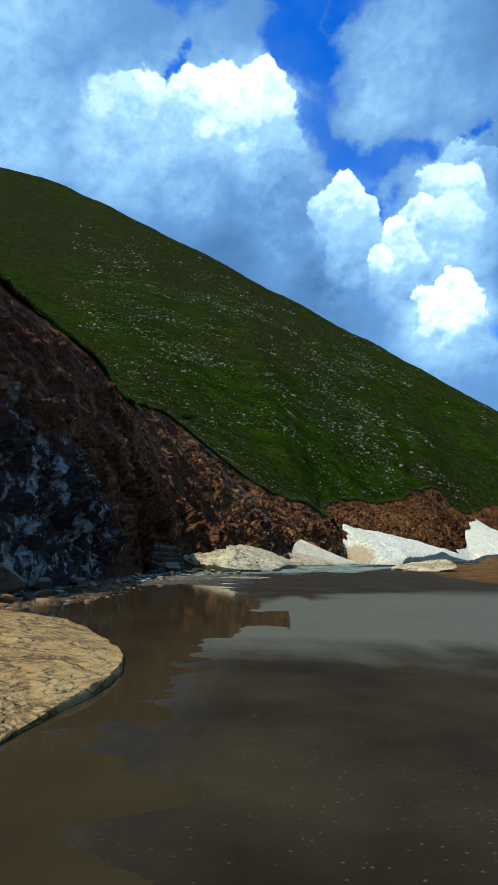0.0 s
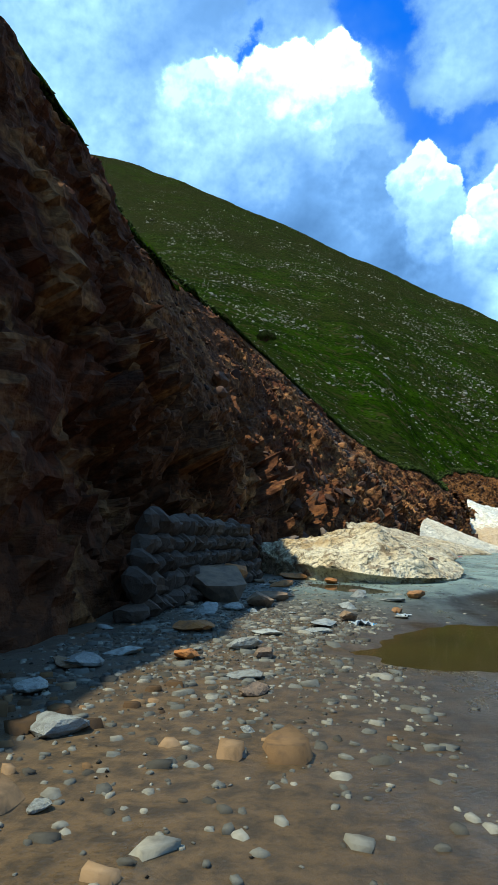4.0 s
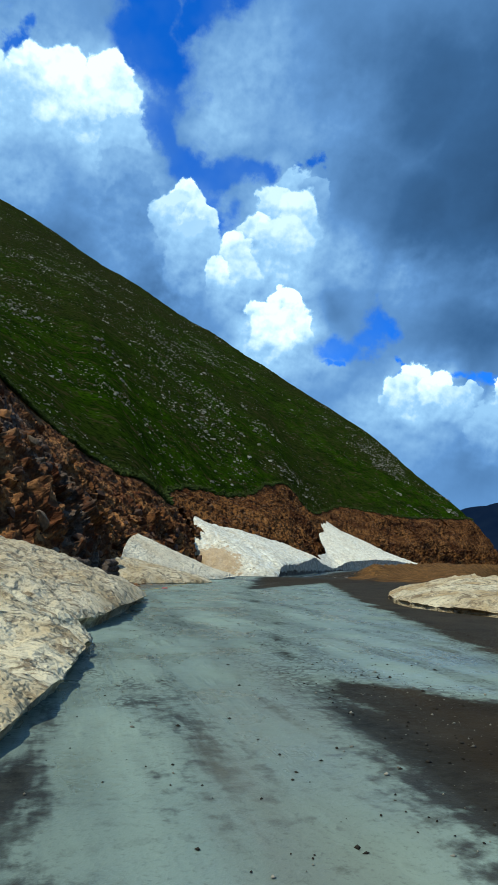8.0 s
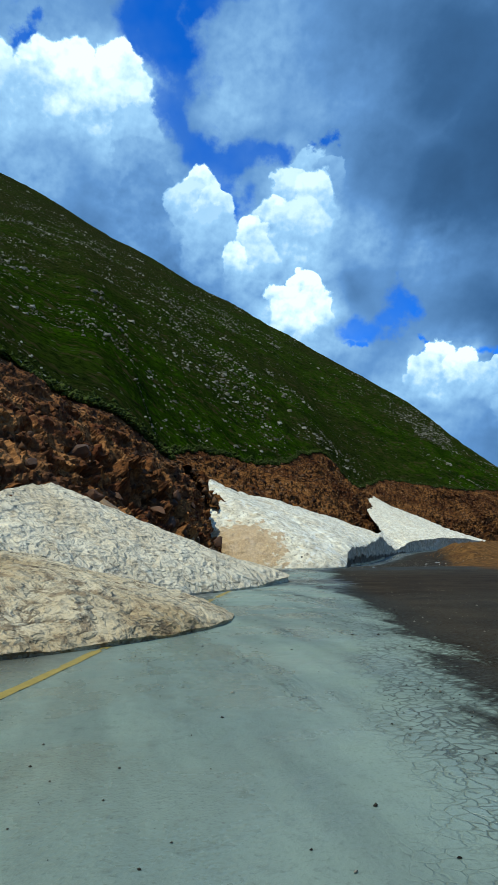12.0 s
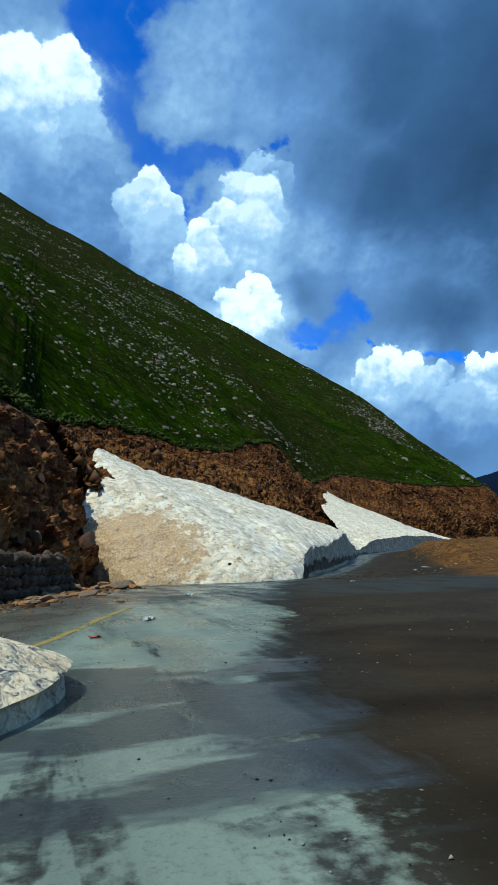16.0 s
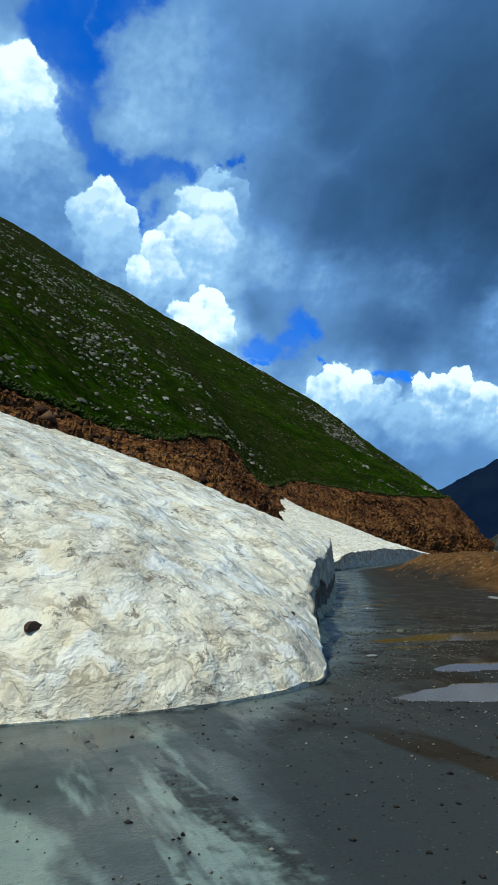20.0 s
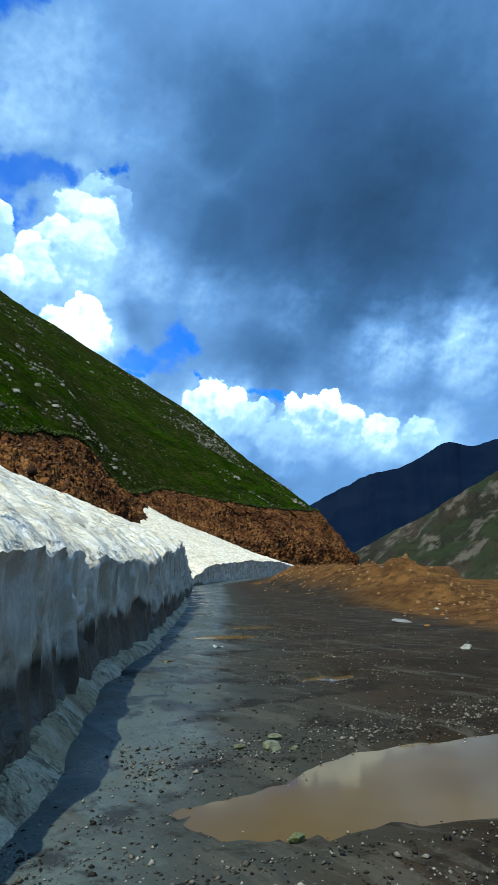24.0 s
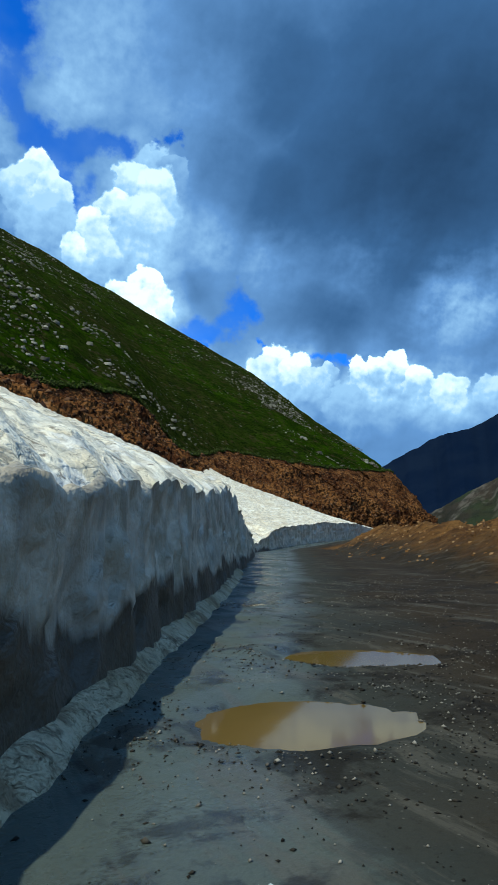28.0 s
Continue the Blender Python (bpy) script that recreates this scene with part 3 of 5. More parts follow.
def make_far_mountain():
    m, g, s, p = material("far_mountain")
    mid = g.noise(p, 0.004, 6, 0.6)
    # Cloud shadow and the blue of distance are put into this colour.
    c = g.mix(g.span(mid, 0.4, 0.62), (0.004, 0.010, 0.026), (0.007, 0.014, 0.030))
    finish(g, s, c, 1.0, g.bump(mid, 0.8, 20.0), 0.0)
    return m


def make_stone(name, a, b, wet=False):
    m, g, s, p = material(name)
    r = g.node("ShaderNodeObjectInfo").outputs["Random"]
    small = g.noise(g.vec("ADD", p, g.vec("SCALE", (1.0, 1.7, 2.3), scale=g.math("MULTIPLY", r, 9.0))), 5.0, 5, 0.62)
    c = g.mix(r, a, b)
    c = g.mix(g.span(small, 0.45, 0.7, 0, 0.65), c, (0.06, 0.045, 0.035))
    finish(g, s, c, 0.45 if wet else 0.8, g.bump(small, 0.7, 0.05), 0.4)
    return m


def make_loose(name, a, b, c3):
    """Grit and stones joined in one mesh, varied stone by stone."""
    m, g, s, p = material(name)
    r = g.node("ShaderNodeNewGeometry").outputs["Random Per Island"]
    ramp = g.node("ShaderNodeValToRGB")
    ramp.color_ramp.elements.new(0.5)
    for e, (pos, col) in zip(ramp.color_ramp.elements, ((0.0, a), (0.55, b), (1.0, c3))):
        e.position, e.color = pos, (*col, 1)
    g.plug(ramp.inputs[0], r)
    small = g.noise(p, 9.0, 4, 0.6)
    finish(g, s, g.mix(g.span(small, 0.45, 0.7, 0, 0.5), ramp.outputs[0], (0.05, 0.042, 0.035)), 0.9, g.bump(small, 0.5, 0.02), 0.06)
    return m


def make_water(name, tint, murk, rough=0.03, ior=1.33):
    m, g, s, p = material(name)
    ripple = g.noise(stretched(g, p, 1, 1, 1), 3.0, 3, 0.5)
    c = g.mix(g.span(g.noise(p, 0.5, 3), 0.35, 0.65), tint, murk)
    finish(g, s, c, rough, g.bump(ripple, 0.06, 0.01), 0.5)
    s.inputs["IOR"].default_value = ior
    return m


def make_plain(name, colour, rough=0.6, scale=12.0):
    m, g, s, p = material(name)
    small = g.noise(p, scale, 4, 0.6)
    finish(g, s, g.mix(g.span(small, 0.4, 0.7, 0, 0.5), colour, tuple(v * 0.45 for v in colour)), rough, g.bump(small, 0.3, 0.01), 0.4)
    return m


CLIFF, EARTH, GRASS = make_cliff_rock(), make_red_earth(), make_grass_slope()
SNOW, CUT = make_snow(), make_cut_snow()
DIRTY = make_dirty_snow("dirty_snow", (0.80, 0.68, 0.45), (0.50, 0.34, 0.16), (0.17, 0.105, 0.05))
OCHRE = make_dirty_snow("mud_crusted_snow", (0.48, 0.31, 0.13), (0.34, 0.19, 0.062), (0.13, 0.068, 0.026))
TAN = make_dirty_snow("tan_snow", (0.90, 0.79, 0.58), (0.76, 0.62, 0.41), (0.58, 0.46, 0.30))
GREYED = make_dirty_snow("greyed_snow", (0.72, 0.60, 0.40), (0.46, 0.33, 0.17), (0.22, 0.145, 0.075))
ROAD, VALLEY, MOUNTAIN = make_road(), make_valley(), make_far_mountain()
BROWN_STONE = make_stone("brown_stone", (0.30, 0.19, 0.10), (0.17, 0.12, 0.085))
DARK_STONE = make_stone("dark_stone", (0.045, 0.019, 0.010), (0.13, 0.055, 0.023))
ORANGE_STONE = make_stone("orange_stone", (0.42, 0.155, 0.032), (0.33, 0.165, 0.06))
GREY_STONE = make_stone("grey_stone", (0.42, 0.42, 0.36), (0.22, 0.22, 0.19), True)
WALL_STONE = make_stone("wall_stone", (0.050, 0.032, 0.020), (0.11, 0.070, 0.042))
HILL_STONE = make_loose("hill_stone", (0.05, 0.05, 0.034), (0.16, 0.155, 0.115), (0.38, 0.365, 0.29))
# GRIT's third tone: pale stones, with wet glints put into the colour.
GRIT = make_loose("grit", (0.016, 0.014, 0.012), (0.045, 0.040, 0.031), (0.36, 0.33, 0.27))
TURF = make_loose("turf", (0.022, 0.036, 0.005), (0.042, 0.066, 0.009), (0.065, 0.085, 0.016))
BROWN_WATER = make_water("brown_water", (0.135, 0.086, 0.026), (0.10, 0.064, 0.020), 0.06, 1.14)
OLIVE_WATER = make_water("olive_water", (0.060, 0.042, 0.013), (0.042, 0.030, 0.012), 0.07, 1.18)
GREY_WATER = make_water("grey_water", (0.056, 0.038, 0.018), (0.036, 0.026, 0.014), 0.06, 1.27)
YELLOW = make_plain("worn_yellow_paint", (0.34, 0.25, 0.055), 0.7, 7.0)

# ---------------------------------------------------------------- shaping helpers
def lattice(ix, iy, iz, seed):
    h = (ix * 374761393 + iy * 668265263 + iz * 2147483647 + seed * 1274126177) & 0xFFFFFFFF
    h = ((h ^ (h >> 13)) * 1274126177) & 0xFFFFFFFF
    return ((h ^ (h >> 16)) & 0xFFFF) / 65535.0


def value_noise(p, seed=0):
    """Smooth noise, 0 to 1, at the rows of p (n x 3)."""
    i = np.floor(p).astype(np.int64)
    f = p - i
    f = f * f * (3 - 2 * f)
    total = 0.0
    for dx in (0, 1):
        for dy in (0, 1):
            for dz in (0, 1):
                w = (f[:, 0] if dx else 1 - f[:, 0]) * (f[:, 1] if dy else 1 - f[:, 1]) * (f[:, 2] if dz else 1 - f[:, 2])
                total = total + w * lattice(i[:, 0] + dx, i[:, 1] + dy, i[:, 2] + dz, seed)
    return total


def fbm(p, scale, octaves=4, seed=0, rough=0.5):
    """Fractal noise, about -1 to 1."""
    p = np.asarray(p, float) * scale
    total, amp, norm = 0.0, 1.0, 0.0
    for k in range(octaves):
        total = total + amp * (value_noise(p, seed + k) - 0.5)
        norm += amp * 0.5
        p, amp = p * 2.03 + 11.7, amp * rough
    return total / norm


def blocks(p, size, seed=0):
    """Angular rock: each point takes the height and the tilt of the nearest of scattered block centres. About -1 to 1."""
    q = np.asarray(p, float) / size
    i = np.floor(q).astype(np.int64)
    best = np.full(len(q), 9.0)
    out = np.zeros(len(q))
    for dx in (-1, 0, 1):
        for dy in (-1, 0, 1):
            for dz in (-1, 0, 1):
                c = i + (dx, dy, dz)
                r = [lattice(c[:, 0], c[:, 1], c[:, 2], seed + k) for k in range(6)]
                off = q - c - np.stack(r[:3], 1)
                d = (off ** 2).sum(1)
                near = d < best
                best = np.where(near, d, best)
                tilt = (r[3] - 0.5) * 2 + (off[:, 0] * (r[4] - 0.5) + off[:, 1] * (r[5] - 0.5) + off[:, 2] * (r[3] - 0.5)) * 1.6
                out = np.where(near, tilt, out)
    return out


def lerp_rows(rows, n_or_u):
    """Points along a polyline of equal steps: rows k x d at the parameters u, 0 to 1."""
    rows = np.asarray(rows, float)
    u = np.asarray(n_or_u) * (len(rows) - 1)
    return np.stack([np.interp(u, np.arange(len(rows)), rows[:, k]) for k in range(rows.shape[1])], 1)


def smooth_rows(rows, u):
    """The same with rounded corners (Catmull-Rom)."""
    r = np.asarray(rows, float)
    n = len(r)
    x = np.clip(np.asarray(u) * (n - 1), 0, n - 1 - 1e-9)
    i = np.floor(x).astype(int)
    f = (x - i)[:, None]
    a, b, c, d = r[np.maximum(i - 1, 0)], r[i], r[np.minimum(i + 1, n - 1)], r[np.minimum(i + 2, n - 1)]
    return 0.5 * (2 * b + (c - a) * f + (2 * a - 5 * b + 4 * c - d) * f ** 2 + (3 * b - a - 3 * c + d) * f ** 3)


def sheet(name, grid, materials, slot=None, parent=None, smooth=True):
    """A mesh from a grid of points (rows x columns x 3); slot(grid) may give each face's material."""
    nr, nc = grid.shape[:2]
    k = np.arange(nr * nc).reshape(nr, nc)
    faces = np.stack([k[:-1, :-1], k[:-1, 1:], k[1:, 1:], k[1:, :-1]], -1).reshape(-1, 4)
    me = bpy.data.meshes.new(name)
    me.vertices.add(nr * nc)
    me.vertices.foreach_set("co", grid.reshape(-1).astype(np.float32))
    me.loops.add(len(faces) * 4)
    me.loops.foreach_set("vertex_index", faces.reshape(-1).astype(np.int32))
    me.polygons.add(len(faces))
    me.polygons.foreach_set("loop_start", (np.arange(len(faces)) * 4).astype(np.int32))
    me.polygons.foreach_set("loop_total", np.full(len(faces), 4, np.int32))
    me.polygons.foreach_set("use_smooth", np.full(len(faces), smooth))
    for mat in materials:
        me.materials.append(mat)
    if slot is not None:
        me.polygons.foreach_set("material_index", slot.reshape(-1).astype(np.int32))
    me.update()
    me.validate()
    ob = new(name, me)
    ob.parent = parent
    return ob


def grid_normals(grid):
    a, b = np.gradient(grid, axis=0), np.gradient(grid, axis=1)
    n = np.cross(b, a)
    return n / np.maximum(np.linalg.norm(n, axis=2, keepdims=True), 1e-9)


def part(name, bm, mat, parent=None, label="", smooth=False):
    """Links a bmesh as one mesh object under a thing."""
    me = bpy.data.meshes.new(name)
    if smooth:
        for f in bm.faces:
            f.smooth = True
    bm.to_mesh(me)
    bm.free()
    me.materials.append(mat)
    ob = new(name, me)
    ob.parent = parent
    if label:
        tagged(ob, label)
    return ob


# ---------------------------------------------------------------- the plan, metres
# Foot of the slope on the inner side of the road, top of the cut bank, and the crest above, station by station.
FOOT = [(-4, -80), (-3.2, -22), (-3.0, 8), (-2.2, 15), (0.0, 25), (5.0, 42), (8.2, 56), (13.2, 74), (18, 88), (21.7, 98), (25.6, 111), (31, 119), (42, 132),
        (60, 152), (84, 208), (97, 226), (116, 250), (150, 272), (186, 291), (222, 311), (250, 335), (264, 368)]
TOP = [(-12, -80, 15), (-10, -20, 14.6), (-9, 8, 16), (-9, 22, 16.2), (-8, 45, 19.5), (-3.8, 56, 17.6), (1, 70, 15.4), (5, 83, 14.4), (11, 97, 13),
       (15.5, 105, 13.2), (20.5, 112.5, 10.5), (22, 135, 14.5), (33, 165, 19.5), (52, 192, 21), (71, 229, 29)]
TOP += [(86, 249, 32.5), (101, 259, 23), (130, 296, 30), (165, 303, 27), (200, 326, 29), (238, 350, 31.5), (246, 380, 31)]
CREST = [(-520, 560, 445), (-275, 690, 462), (-200, 662, 420), (-170, 646, 398), (-130, 625, 369), (-100, 610, 345), (-75, 595, 325), (-50, 580, 306),
         (-30, 568, 290), (-15, 558, 277), (0, 548, 264), (20, 535, 247), (48, 515, 223), (75, 495, 198), (100, 476, 177)]
CREST += [(120, 460, 158.5), (135, 448, 145), (160, 425, 121), (190, 400, 93), (215, 376, 62), (241, 353, 32.5), (252, 384, 29)]
# the crest lies this much farther out from the first bend, station by station
FAR = np.interp(np.arange(len(CREST)), (4, 9, 14, 18, 20), (1.0, 1.09, 1.17, 1.12, 1.0))
CREST = [(8 + (x - 8) * k, 19 + (y - 19) * k, 1.6 + (z - 1.6) * k) for (x, y, z), k in zip(CREST, FAR)]


def top_line(u):
    """The ragged upper edge of the bank, where the turf breaks off."""
    t, c = smooth_rows(TOP, u), smooth_rows(CREST, u)
    d = c - t
    d = d / np.linalg.norm(d, axis=1, keepdims=True)
    p = np.stack([t[:, 0], t[:, 1], 0 * t[:, 0]], 1)
    wide = np.interp(np.asarray(u) * (len(TOP) - 1), (0, 4, 9, 12, 21), (0.5, 0.8, 1.0, 2.0, 2.4))
    return t + d * ((fbm(p, 0.10, 3, 51) * 1.1 + fbm(p, 0.55, 3, 52) * 0.8) * wide)[:, None]


def road_z(y):
    return np.interp(y, (-60, 0, 96, 112, 124, 138, 152, 186, 208, 231, 300), (0, 0, 0, -0.36, -0.44, -0.28, 0.08, 0.3, 1.5, 2.3, 3.6))


def foot_x(y):
    f = np.array(FOOT)
    return np.interp(y, f[:, 1], f[:, 0])


# Shallow hollows that hold water: centre, half length, half width, bearing of the length in degrees, depth.
HOLLOWS = [(0.5, -24.0, 14.5, 2.5, 3, 0.06), (2.6, 0.9, 2.1, 1.5, 40, 0.06), (44.3, 112.2, 3.0, 0.85, 95, 0.10), (40.85, 110.95, 0.62, 0.26, 120, 0.06),
           (40.5, 107.7, 1.45, 0.6, 100, 0.08), (48.95, 125.4, 1.0, 0.78, 124, 0.09), (51.1, 127.6, 1.05, 0.6, 135, 0.09), (38.9, 105.8, 1.4, 0.6, 100, 0.06),
           (48.2, 119.4, 0.45, 0.22, 120, 0.05), (54.5, 134.0, 1.6, 0.2, 115, 0.05), (0.9, 11.0, 1.5, 0.75, -35, 0.07), (46.15, 117.1, 0.6, 0.3, 115, 0.08)]


def hollow_depth(x, y):
    """How far a point lies inside a hollow, 1 at its middle and 0 at its rim, times the depth."""
    total, bank = np.zeros_like(x), np.zeros_like(x)
    where = np.stack([x.ravel(), y.ravel(), 0 * x.ravel()], 1)
    wob = (fbm(where, 0.9, 3, 5) + fbm(where, 2.6, 3, 6) * 0.8).reshape(x.shape)
    for cx, cy, a, b, turn, depth in HOLLOWS:
        t = radians(turn)
        u = (x - cx) * math.sin(t) + (y - cy) * math.cos(t)
        v = (x - cx) * math.cos(t) - (y - cy) * math.sin(t)
        r = np.sqrt((u / a) ** 2 + (v / b) ** 2) + wob * 0.28
        total = np.maximum(total, np.clip(1.25 - r, 0, 0.7) * depth / 0.5)
        if cy > 100:
            bank = np.maximum(bank, np.clip(1 - np.abs(r - 1.55) / 0.3, 0, 1) * 0.035)
    return total - np.where(total > 0, 0, bank)


BERM = [(60.5, 120.5, 0.05), (62, 125, 0.25), (63.6, 128.6, 0.3), (65.5, 132, 1.4), (67, 135, 2.2), (68.5, 138.5, 2.2), (71.5, 145, 1.9), (79, 160, 2.0), (89, 175, 2.1), (103, 192, 1.9), (122, 209, 1.5), (150, 232, 1.2), (215, 285, 1.0)]


def berm_height(x, y):
    """The ridge of soil heaped along the outer edge: height above the ground beside it."""
    best = np.zeros_like(x)
    b = smooth_rows(BERM, np.linspace(0, 1, 60))
    for k in range(len(b) - 1):
        d = b[k + 1, :2] - b[k, :2]
        t = np.clip(((x - b[k, 0]) * d[0] + (y - b[k, 1]) * d[1]) / (d @ d), 0, 1)
        dist = np.hypot(x - b[k, 0] - t * d[0], y - b[k, 1] - t * d[1])
        top = b[k, 2] + t * (b[k + 1, 2] - b[k, 2])
        best = np.maximum(best, top * np.clip(1 - dist / (2.2 + top * 1.1), 0, 1))
    return best


LINE = [(-80, -2.8), (-20, -1.8), (8, -1.2), (24, 2.2), (40, 7.3), (47.3, 9.9), (89.7, 24.8), (105, 31), (115, 38.8), (130, 48), (150, 60), (186, 81), (208, 107), (231, 134), (300, 200)]


def line_x(y):
    """The painted line along the inner edge of the carriageway."""
    return np.interp(y, [r[0] for r in LINE], [r[1] for r in LINE])


def ground_z(x, y):
    """The ground: road, shoulder, soil heaps, and the drop into the valley on the outer side."""
    o = x - foot_x(y)
    p = np.stack([x.ravel(), y.ravel(), 0 * x.ravel()], 1)
    z = road_z(y) + fbm(p, 0.25, 4, 2).reshape(x.shape) * 0.05 + fbm(p, 1.7, 3, 8).reshape(x.shape) * 0.012
    z = z - hollow_depth(x, y)
    shoulder = np.clip((o - np.interp(y, (0, 30, 60, 100, 300), (17, 18, 20, 23, 26))) / 4.0, 0, 1)
    lumps = fbm(p, 0.16, 4, 3).reshape(x.shape)
    z = z + shoulder * (0.25 + 0.5 * np.clip(lumps + 0.2, 0, 1)) * np.clip((y - 25) / 40, 0, 1) + berm_height(x, y) * (1 + 0.35 * fbm(p, 0.6, 3, 12).reshape(x.shape))
    edge = np.interp(y, (-100, 0, 60, 100, 120, 150, 220, 300), (25, 28, 34, 33, 33.5, 40, 52, 60))
    drop = np.clip(o - edge, 0, None)
    z = z - drop * 0.62 * np.clip(drop / 8, 0, 1)
    z = np.maximum(z, -210 + 3 * lumps)
    rough_edge = np.clip(1.6 - np.abs(o - 0.4), 0, 1.6) / 1.6
    return z + rough_edge * 0.10 * np.clip(fbm(p, 0.9, 3, 21).reshape(x.shape) + 0.3, 0, 1)


def make_ground():
    ys = np.concatenate([[-4000, -1500, -500, -200, -100], np.arange(-60, -42, 0.6), np.arange(-42, -7, 0.15), np.arange(-7, 8, 0.13), np.arange(8, 40, 0.3), np.arange(40, 100, 0.35), np.arange(100, 134, 0.22), np.arange(134, 180, 0.6),
                         np.arange(180, 330, 3.0), [340, 380, 450, 700, 1500, 4500]])
    os = np.concatenate([[-4000, -1200, -400, -100, -30, -8], np.arange(-3, 16, 0.2), np.arange(16, 45, 0.6), np.arange(45, 120, 5), [150, 250, 450, 900, 2000, 5000]])
    o, y = np.meshgrid(os, ys)
    x = foot_x(y) + o
    z = ground_z(x, y)
    z = np.where((o < -20), np.minimum(z, -6), z)
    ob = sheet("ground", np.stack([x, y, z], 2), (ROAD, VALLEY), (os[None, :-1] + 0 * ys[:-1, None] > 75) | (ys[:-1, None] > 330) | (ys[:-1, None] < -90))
    mark = ob.data.attributes.new("out", "FLOAT", "POINT")
    mark.data.foreach_set("value", ((x - line_x(y)) * 0.93).reshape(-1).astype(np.float32))
    return tagged(ob, "wet mountain road of broken asphalt, grey silt, mud and ochre soil shoulder", "ground", kind="structure")


ground = make_ground()


def ground_at(x, y):
    return float(ground_z(np.array([[x]], float), np.array([[y]], float))[0, 0])


# ---------------------------------------------------------------- slope: cut bank, rock face, grass hillside
def make_bank(name, u0, u1, nu, nv, mat, amp, size, label):
    u = np.linspace(u0, u1, nu)
    f, t = smooth_rows([(x, y, 0.0) for x, y in FOOT], u), top_line(u)
    f[:, 2] = road_z(f[:, 1]) - 0.5
    v = np.linspace(0, 1, nv)[None, :, None]
    grid = f[:, None, :] * (1 - v) + t[:, None, :] * v
    n = grid_normals(grid)
    n = n * np.sign(n[..., :1] + 1e-6)
    p = grid.reshape(-1, 3)
    warp = np.stack([fbm(p, 0.35, 3, 40 + k) for k in range(3)], 1) * size * 0.8
    dip = np.stack([p[:, 0] * 0.8 - p[:, 2] * 0.5, p[:, 1] * 0.62 + p[:, 2] * 0.55, p[:, 2] * 1.15 - p[:, 1] * 0.35], 1)
    low = np.clip(1.25 - (p[:, 2] - road_z(p[:, 1])) / 10.0, 0.2, 1)
    calm = np.clip(0.55 + 1.5 * fbm(p, 0.10, 3, 77) + np.interp(p[:, 1], (14, 40), (0.0, 0.55)), 0.22, 1.25)
    bed = (dip[:, 2] * 0.75 + warp[:, 2] * 1.2) / size
    ledge = (bed - np.floor(bed)) ** 2 - 0.33
    d = (blocks(dip + warp, size, 1) * 0.85 + blocks(dip + warp * 0.6, size * 0.4, 7) * 0.5 + blocks(dip + warp * 0.3, size * 0.17, 8) * 0.2) * amp * low * calm + ledge * amp * 0.55 * low
    d = d + fbm(p, 0.12, 4, 9) * amp * 1.5 + (0.5 - np.abs(fbm(dip * (1, 0.35, 0.35), 0.8, 4, 19))) * amp * 0.7 + fbm(p, 2.5, 3, 17) * amp * 0.14
    bulge = np.sin(np.linspace(0, math.pi, nv))[None, :] * 0.6 - 0.2
    fade = np.clip(np.linspace(0, 1, nv)[None, :] * 6, 0.3, 1) * np.clip((1 - np.linspace(0, 1, nv)[None, :]) * 9, 0.12, 1)
    grid = grid + n * (d.reshape(nu, nv) * fade + bulge * amp)[..., None]
    return tagged(sheet(name, grid, (mat,), smooth=False), label, "rock face", kind="structure"), grid


N = len(FOOT) - 1
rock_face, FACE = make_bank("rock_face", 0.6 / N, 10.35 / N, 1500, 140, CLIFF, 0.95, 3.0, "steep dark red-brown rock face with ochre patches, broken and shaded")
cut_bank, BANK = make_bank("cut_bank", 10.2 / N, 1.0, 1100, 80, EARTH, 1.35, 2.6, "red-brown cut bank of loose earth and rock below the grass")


def hill_point(u, v):
    t, c = top_line(u), smooth_rows(CREST, u)
    w = v[None, :, None]
    grid = t[:, None, :] * (1 - w) + c[:, None, :] * w
    power = np.interp(u * (len(TOP) - 1), (0, 4, 9, 12, 21), (1.55, 1.35, 1.12, 1.03, 1.0))[:, None]
    grid[..., 2] = t[:, None, 2] + (c - t)[:, None, 2] * v[None, :] ** power
    p = grid.reshape(-1, 3)
    grid[..., 2] += (fbm(p, 0.02, 5, 31) * 3.0).reshape(len(u), len(v)) * np.clip(v * 8, 0.05, 1)[None, :]
    grid[..., 2] += (fbm(p, 0.07, 4, 35) * 1.6).reshape(len(u), len(v)) * np.clip(v * 12, 0.05, 1)[None, :]
    grid[..., 2] += (fbm(p, 0.22, 4, 33) * 0.9).reshape(len(u), len(v))
    return grid


def make_hill():
    u, v = np.linspace(0, 1, 1000), np.linspace(0, 1, 190) ** 1.6
    grid = hill_point(u, v)
    kernel = np.hanning(81) / np.hanning(81).sum()
    padded = np.concatenate([np.repeat(grid[:1], 40, 0), grid, np.repeat(grid[-1:], 40, 0)])
    soft = np.stack([np.stack([np.convolve(padded[:, j, k], kernel, "valid") for k in range(3)], 1) for j in range(len(v))], 1)
    rough = grid[..., 2:] - soft[..., 2:]
    w = np.clip(v * 14, 0, 1)[None, :, None]
    grid = grid * (1 - w) + soft * w
    grid[..., 2:] += rough * w * 0.55
    grid[:, 0, 2] += 0.15
    back = grid[:, -1:, :] + np.array([[[60, 160, -40]], [[200, 500, -260]], [[300, 900, -700]]]).transpose(1, 0, 2)
    lip = grid[:, :1, :] + (0.2, -0.12, -0.45)
    grid = np.concatenate([lip, grid, back], 1)
    return tagged(sheet("grass_hillside", grid, (GRASS,)), "steep green grass hillside strewn with pale stones", "hillside", kind="structure")


make_hill()


